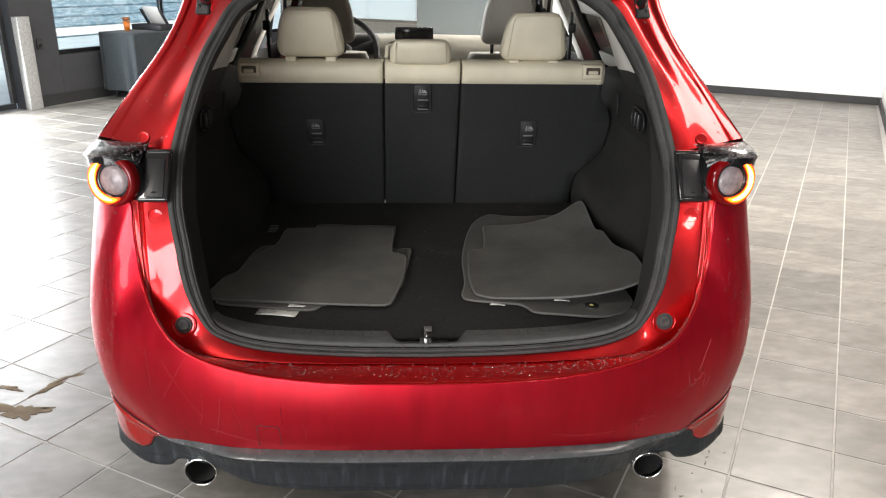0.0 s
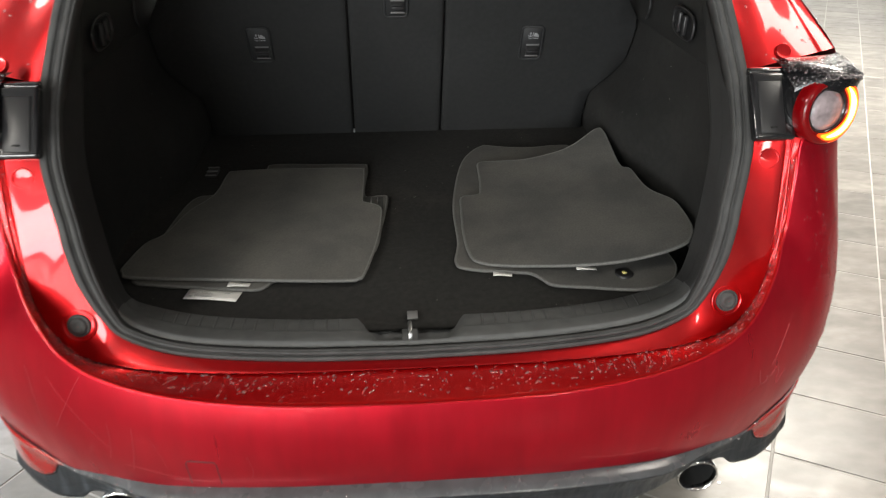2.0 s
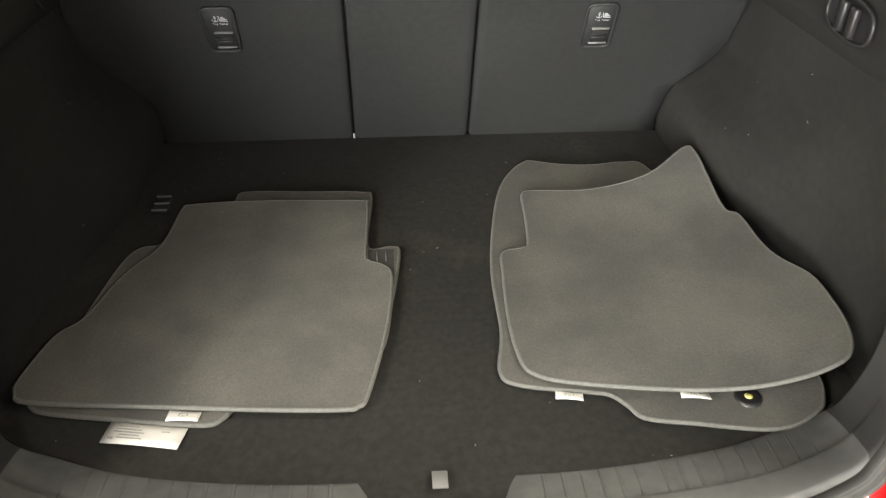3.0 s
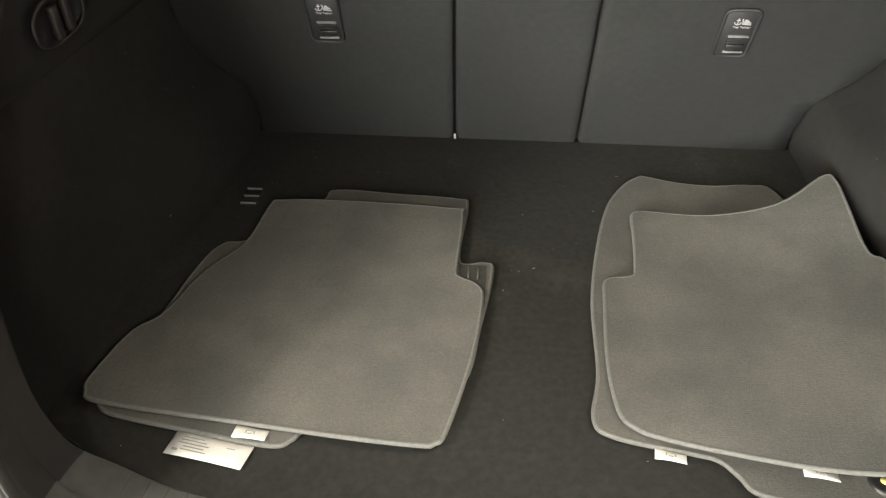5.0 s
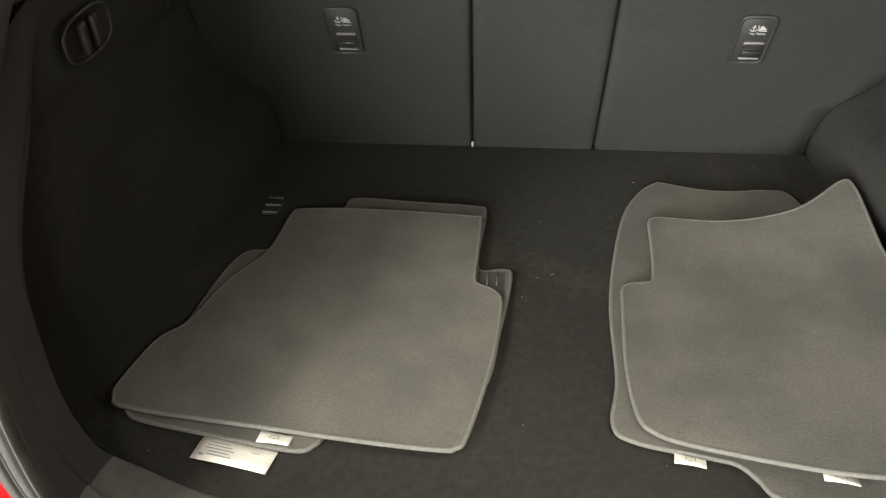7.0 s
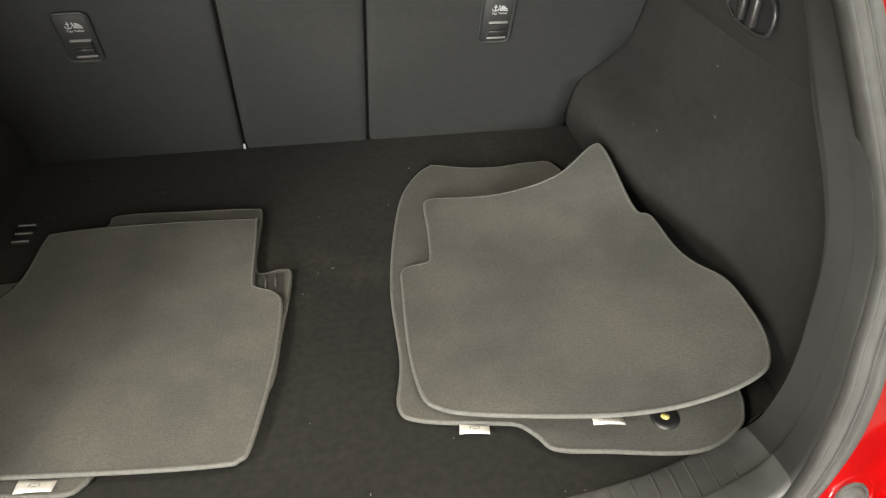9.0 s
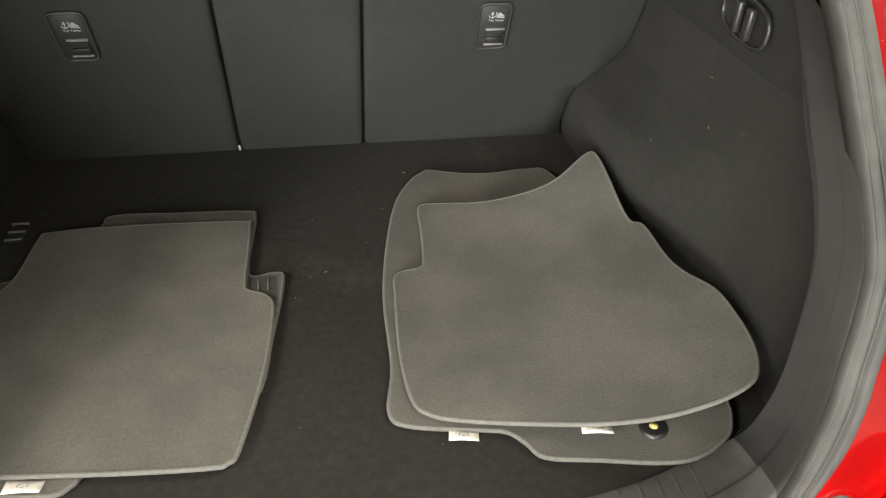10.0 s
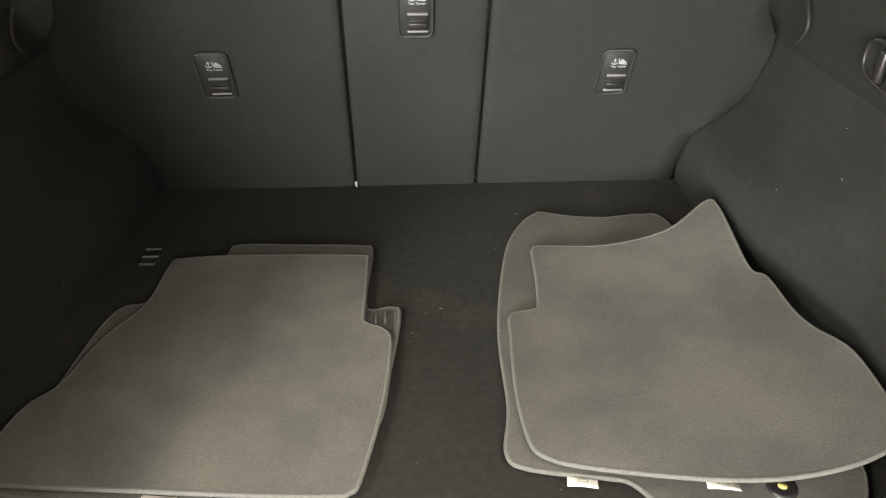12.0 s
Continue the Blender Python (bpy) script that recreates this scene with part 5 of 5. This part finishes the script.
structure(slab("wall_left_low", room_point(WIN_S, 0), room_point(S_BACK, 0), 0, SILL_H, .15, DARK_WALL), "dark grey wall under the window")
structure(slab("wall_left_pier", room_point(DOOR_S + .08, 0), room_point(WIN_S, 0), 0, 2.8, .15, DARK_WALL), "dark grey wall pier")
structure(slab("baseboard_left", room_point(S_BACK, .012), room_point(DOOR_S + .22, .012), 0, .13, .012, BASEBOARD), "dark baseboard")
structure(slab("baseboard_back", corner_br - V * .014, wb - V * .014, 0, .10, .014, BASEBOARD), "dark baseboard")
structure(slab("baseboard_right", jog_a - U * .014, corner_br - U * .014, 0, .10, .014, BASEBOARD), "dark baseboard")
bm = bmesh.new()
vs = [bm.verts.new((p.x, p.y, ROOM_H + dz)) for dz in (0, .1) for p in base]
bm.faces.new(vs[:4])
bm.faces.new(vs[4:])
for k in range(4):
    bm.faces.new((vs[k], vs[(k + 1) % 4], vs[4 + (k + 1) % 4], vs[4 + k]))
structure(part("ceiling", bm, CEILING, None, "", False), "white ceiling board")


def window(name, a, b, z0, z1, panes, label, bar=.05):
    """Glass between two posts of a wall: frame bars and panes."""
    a, b = Vector((a[0], a[1], 0)), Vector((b[0], b[1], 0))
    holder = new(name)
    structure(holder, label)
    slab("sill_bar", a, b, z0, z0 + bar, .07, FRAME, holder)
    slab("head_bar", a, b, z1 - bar, z1, .07, FRAME, holder)
    for k in range(panes + 1):
        p = a.lerp(b, k / panes)
        d = (b - a).normalized() * bar / 2
        slab("mullion", p - d, p + d, z0 + bar, z1 - bar, .07, FRAME, holder)
    for k in range(panes):
        p, q = a.lerp(b, (k + .02) / panes), a.lerp(b, (k + .98) / panes)
        g = slab("pane", p, q, z0 + bar, z1 - bar, .008, GLASS, holder, 0)
        g.visible_shadow = False
    return holder


window("window_1", room_point(WIN_S, -.04), room_point(S_BACK, -.04), SILL_H, 2.8, 3, "black-framed showroom window")
structure(slab("wall_left_near", room_point(S_NEAR, 0), room_point(-7.0, 0), 0, 2.8, .15, DARK_WALL), "dark grey showroom wall")
window("window_2", room_point(-7.0, -.04), room_point(DOOR_S, -.04), .02, 2.8, 5, "black-framed glass shop front", .06)
window("window_3", corner_bl + V * .03, wp + V * .03, .74, 2.6, 1, "black-framed back window")

window("window_4", room_point(S_NEAR - .05, 11.3), room_point(S_NEAR - .05, 5.1), .1, 3.0, 4, "black-framed glass front")

# pale upright panel by the door, outlet
p = room_point(-.17, .07)
post = part("upright_panel", box_bm(.16, .10, 1.05, .006, 2, (p.x, p.y, .525), Matrix.Rotation(math.atan2(V.y, V.x), 4, "Z")), POST)
tagged(post, "pale speckled upright panel beside the glass door", "panel")
out = thing("wall_outlet", room_point(.07, .012, .73), "dark wall outlet plate", "outlet")
bm = box_bm(.075, .012, .12, .004, 2, (0, 0, 0), Matrix.Rotation(math.atan2(V.y, V.x), 4, "Z"))
part("plate", bm, BASEBOARD, out)
part("socket", box_bm(.04, .006, .03, .002, 1, tuple(U * .008 + Vector((0, 0, -.02))), Matrix.Rotation(math.atan2(V.y, V.x), 4, "Z")), SOOT_AND_GAPS, out)

# covered table with a drink and a stand
TAB = room_point(.88, .06)
TW, TL, TH = .60, 1.55, .815
table = thing("table", TAB, "folding table against the showroom window", "table")
tbl_turn = Matrix.Rotation(math.atan2(V.y, V.x), 4, "Z")
c = U * TW / 2 + V * TL / 2
part("table_top", box_bm(TL - .02, TW - .02, .03, .004, 1, (c.x, c.y, TH - .022), tbl_turn), DARK_BOX, table)
for a, b in ((.1, .08), (.1, TW - .08), (TL - .1, .08), (TL - .1, TW - .08)):
    q = V * a + U * b
    tube("leg", [(q.x, q.y, 0), (q.x + .001, q.y, TH - .03)], .016, FRAME, table)
cloth = thing("tablecloth", TAB, "dark grey tablecloth hanging in folds over a table", "tablecloth")
per = []
for k in range(40):
    per.append((TL * k / 40, 0))
for k in range(20):
    per.append((TL, TW * k / 20))
for k in range(40):
    per.append((TL * (1 - k / 40), TW))
for k in range(20):
    per.append((0, TW * (1 - k / 20)))
rows = []
for z, fold in ((TH, -.9), (TH - .004, .0), (TH - .03, .1), (TH - .2, .5), (TH - .45, .9), (.10, 1.2)):
    r = []
    for j, (a, b) in enumerate(per):
        ca, cb = a - TL / 2, b - TW / 2
        wob = .030 * fold * math.sin(j * .95 + 2 * math.sin(j * .31)) if fold > 0 else fold * .01
        l = math.hypot(ca / TL, cb / TW)
        q = V * (a + ca / TL / l * wob) + U * (b + cb / TW / l * (wob + (.02 * fold if fold > 0 else 0)))
        r.append((q.x, q.y, z))
    rows.append(r)
sheet("drape", rows, CLOTH, cloth, closed=True)
part("cloth_top", box_bm(TL - .01, TW - .01, .006, .002, 1, (c.x, c.y, TH), tbl_turn), CLOTH, cloth)
q = room_point(1.20, .22)
cup = thing("drink_cup", (q.x, q.y, TH + .003), "clear cup of orange drink on the table", "cup")
lathe("cup_body", [(.0423, .1155), (.0465, .165), (.0455, .165), (.0413, .1155)], Matrix.Identity(4), CLEAR_CUP, cup, "clear plastic cup", 24)
lathe("drink", [(.001, .0), (.034, .0), (.0425, .115), (.001, .115)], Matrix.Identity(4), ORANGE, cup, "orange drink", 24)
q = room_point(1.55, .34)
stand = thing("display_stand", (q.x, q.y, TH + .003), "dark box with two leaning slats on the table", "stand")
part("tray", box_bm(.30, .52, .07, .01, 2, (0, 0, .035), tbl_turn), DARK_BOX, stand)
for o in (-.15, .18):
    d = U * o
    part("slat", box_bm(.02, .045, .24, .004, 1, (d.x, d.y, .155), tbl_turn @ pose(0, 0, 0, 0, -32)), DARK_BOX, stand)
d = U * .015
part("sheet", box_bm(.003, .27, .28, .001, 1, (d.x, d.y, .175), tbl_turn @ pose(0, 0, 0, 0, -32)), PAPER, stand, "white leaning sheet")

# outside: pale wet ground to the horizon and a few parked cars
bm = bmesh.new()
bmesh.ops.create_grid(bm, x_segments=4, y_segments=4, size=600, matrix=Matrix.Translation((0, 0, -.14)))
structure(part("ground", bm, SNOW, None, "", False), "pale wet ground outside the showroom")


def far_car(at, turn):
    ob = thing("parked_car", at, "pale parked car outside the window", "car", "parked cars outside")
    m = pose(0, 0, 0, 0, 0, turn)
    prof = [(-2.2, .35), (-2.2, .85), (-1.6, .95), (-.9, 1.45), (.8, 1.48), (1.6, 1.0), (2.2, .9), (2.25, .35)]
    sheet("shell", [[m @ Vector((x, y, z)) for x, z in prof] for y in (-.85, -.8, .8, .85)], BLUE_CAR, ob, closed=True, caps=True, smooth=False)
    for x in (-1.4, 1.4):
        for y in (-.8, .8):
            lathe("wheel", [(.001, -.1), (.32, -.1), (.33, 0), (.32, .1), (.001, .1)], m @ facing((x, y, .33), (0, 1, 0)), TYRE, ob, n=20)
    ob.location.z = -.14
    return ob


# low outbuilding with horizontal boards
shed = thing("outbuilding", room_point(7.5, -9.0, -.14), "low blue-grey outbuilding with horizontal board siding", "building")
turn_v = Matrix.Rotation(math.atan2(V.y, V.x), 4, "Z")
part("wall", box_bm(9.0, 4.0, 2.6, .02, 1, tuple(-U * 2.1 + Vector((0, 0, 1.3))), turn_v), SIDING, shed, "", False)
part("roof", box_bm(9.5, 4.6, .18, .02, 1, tuple(-U * 2.1 + Vector((0, 0, 2.69))), turn_v), PAPER, shed, "", False)
for k in range(11):
    part("board", box_bm(9.0, .03, .20, .006, 1, tuple(-U * .085 + Vector((0, 0, .14 + .235 * k))), turn_v @ pose(0, 0, 0, 4 * -1)), SIDING if k % 4 else PAPER, shed, "", False)
far_car(room_point(12.0, 3.0), 100)

# muddy puddles on the floor near the tail
for cx, cy, rx, ry, turn, seed in ((-1.545, 2.58, .085, .050, -20, 1), (-1.507, 2.77, .075, .016, 62, 2), (-1.67, 2.757, .050, .016, -18, 3), (-1.452, 2.60, .020, .007, 10, 4), (-1.44, 2.86, .022, .009, 40, 5),
                                     (1.025, 2.257, .018, .004, 70, 6), (.987, 2.191, .020, .004, 62, 7), (1.078, 2.249, .009, .004, 30, 8), (.836, 2.056, .020, .003, 75, 9), (.842, 2.015, .012, .004, 20, 10),
                                     (.919, 2.039, .016, .003, 80, 11), (.921, 2.135, .008, .004, 50, 12), (1.005, 2.225, .008, .003, 15, 13)):
    rnd = random.Random(seed)
    ph = [rnd.random() * 6 for _ in range(4)]
    bm = bmesh.new()
    vs = []
    for k in range(96):
        a = 2 * math.pi * k / 96
        r = 1 + .22 * math.sin(2 * a + ph[0]) + .24 * math.sin(3 * a + ph[1]) + .20 * math.sin(5 * a + ph[2]) + .13 * math.sin(9 * a + ph[3]) + .07 * math.sin(14 * a + ph[0])
        small = 1 if cx < 0 else .5
        v = Matrix.Rotation(math.radians(turn), 4, "Z") @ Vector((rx * small * r * math.cos(a), ry * small * r * math.sin(a), 0))
        vs.append(bm.verts.new((cx + v.x, cy + v.y, .0024)))
    bm.faces.new(vs)
    res = bmesh.ops.extrude_face_region(bm, geom=bm.faces[:])
    bmesh.ops.translate(bm, verts=[g for g in res["geom"] if isinstance(g, bmesh.types.BMVert)], vec=(0, 0, -.0014))
    if cx < 0:
        tagged(part("puddle", bm, MUD, None, "", False), "thin muddy puddle on the tile floor", "puddle", "puddles on the floor")
    else:
        tagged(part("wet_drip", bm, DRIP, None, "", False), "small dark wet drip mark on the tile floor", "drip", "drips by the exhaust")

# floor tiles, each its own stone, laid in a square grid along the walls
PITCH, JOINT = .317, .0065
TV, TU = Vector((.4886, .8725, 0)), Vector((.8725, -.4886, 0))
ORIGIN = TU * (-.40 * PITCH) + TV * (.4448 * PITCH)


def tile_mesh(variant):
    rnd = random.Random(variant)
    bm = box_bm(PITCH - JOINT, PITCH - JOINT, .012, .0015, 1, (0, 0, -.006))
    for v in bm.verts:
        if v.co.z > -.003:
            v.co.z += rnd.uniform(-.0003, .0003)
    me = bpy.data.meshes.new("tile")
    bm.to_mesh(me)
    bm.free()
    me.materials.append(TILE)
    return me


tiles = [tile_mesh(k) for k in range(6)]
turn = math.atan2(TU.y, TU.x)
cells = []
for i in range(-34, 54):
    for j in range(-50, 56):
        p = ORIGIN + TU * ((i + .5) * PITCH) + TV * ((j + .5) * PITCH)
        s, o = (p - LEFT).dot(V), (p - LEFT).dot(U)
        far_s = np.interp(o, (0, WIDE), (S_BACK, (RIGHT - LEFT).dot(V))) if o < WIDE else S_JOG
        if S_NEAR + .1 < s < far_s - .1 and .1 < o < WIDE + JOG - .1:
            cells.append(((p - Vector((0, 2.6, 0))).length, i, j, p))
cells.sort(key=lambda c: c[0])
rnd = random.Random(3)
for _, i, j, p in cells[:300]:
    ob = new("tile", tiles[rnd.randrange(6)])
    ob.parent = floor
    ob.location = (p.x, p.y, rnd.uniform(0, .0006))
    ob.rotation_euler = (0, 0, turn + rnd.randrange(4) * math.pi / 2)
verts, faces = [], []
h = (PITCH - JOINT) / 2
for _, i, j, p in cells[300:]:
    k = len(verts)
    top = rnd.uniform(0, .0006)
    for zz, e in ((-.01, 0), (top - .0015, 0), (top, .0015)):
        for a, b in ((-1, -1), (1, -1), (1, 1), (-1, 1)):
            q = p + TU * (a * (h - e)) + TV * (b * (h - e))
            verts.append((q.x, q.y, zz))
    faces.append((k + 8, k + 9, k + 10, k + 11))
    for r in (0, 4):
        for a in range(4):
            faces.append((k + r + a, k + r + (a + 1) % 4, k + r + 4 + (a + 1) % 4, k + r + 4 + a))
me = bpy.data.meshes.new("far_tiles")
me.from_pydata(verts, [], faces)
tagged(link("far_tiles", me, TILE, floor, "", False), kind="stuff")
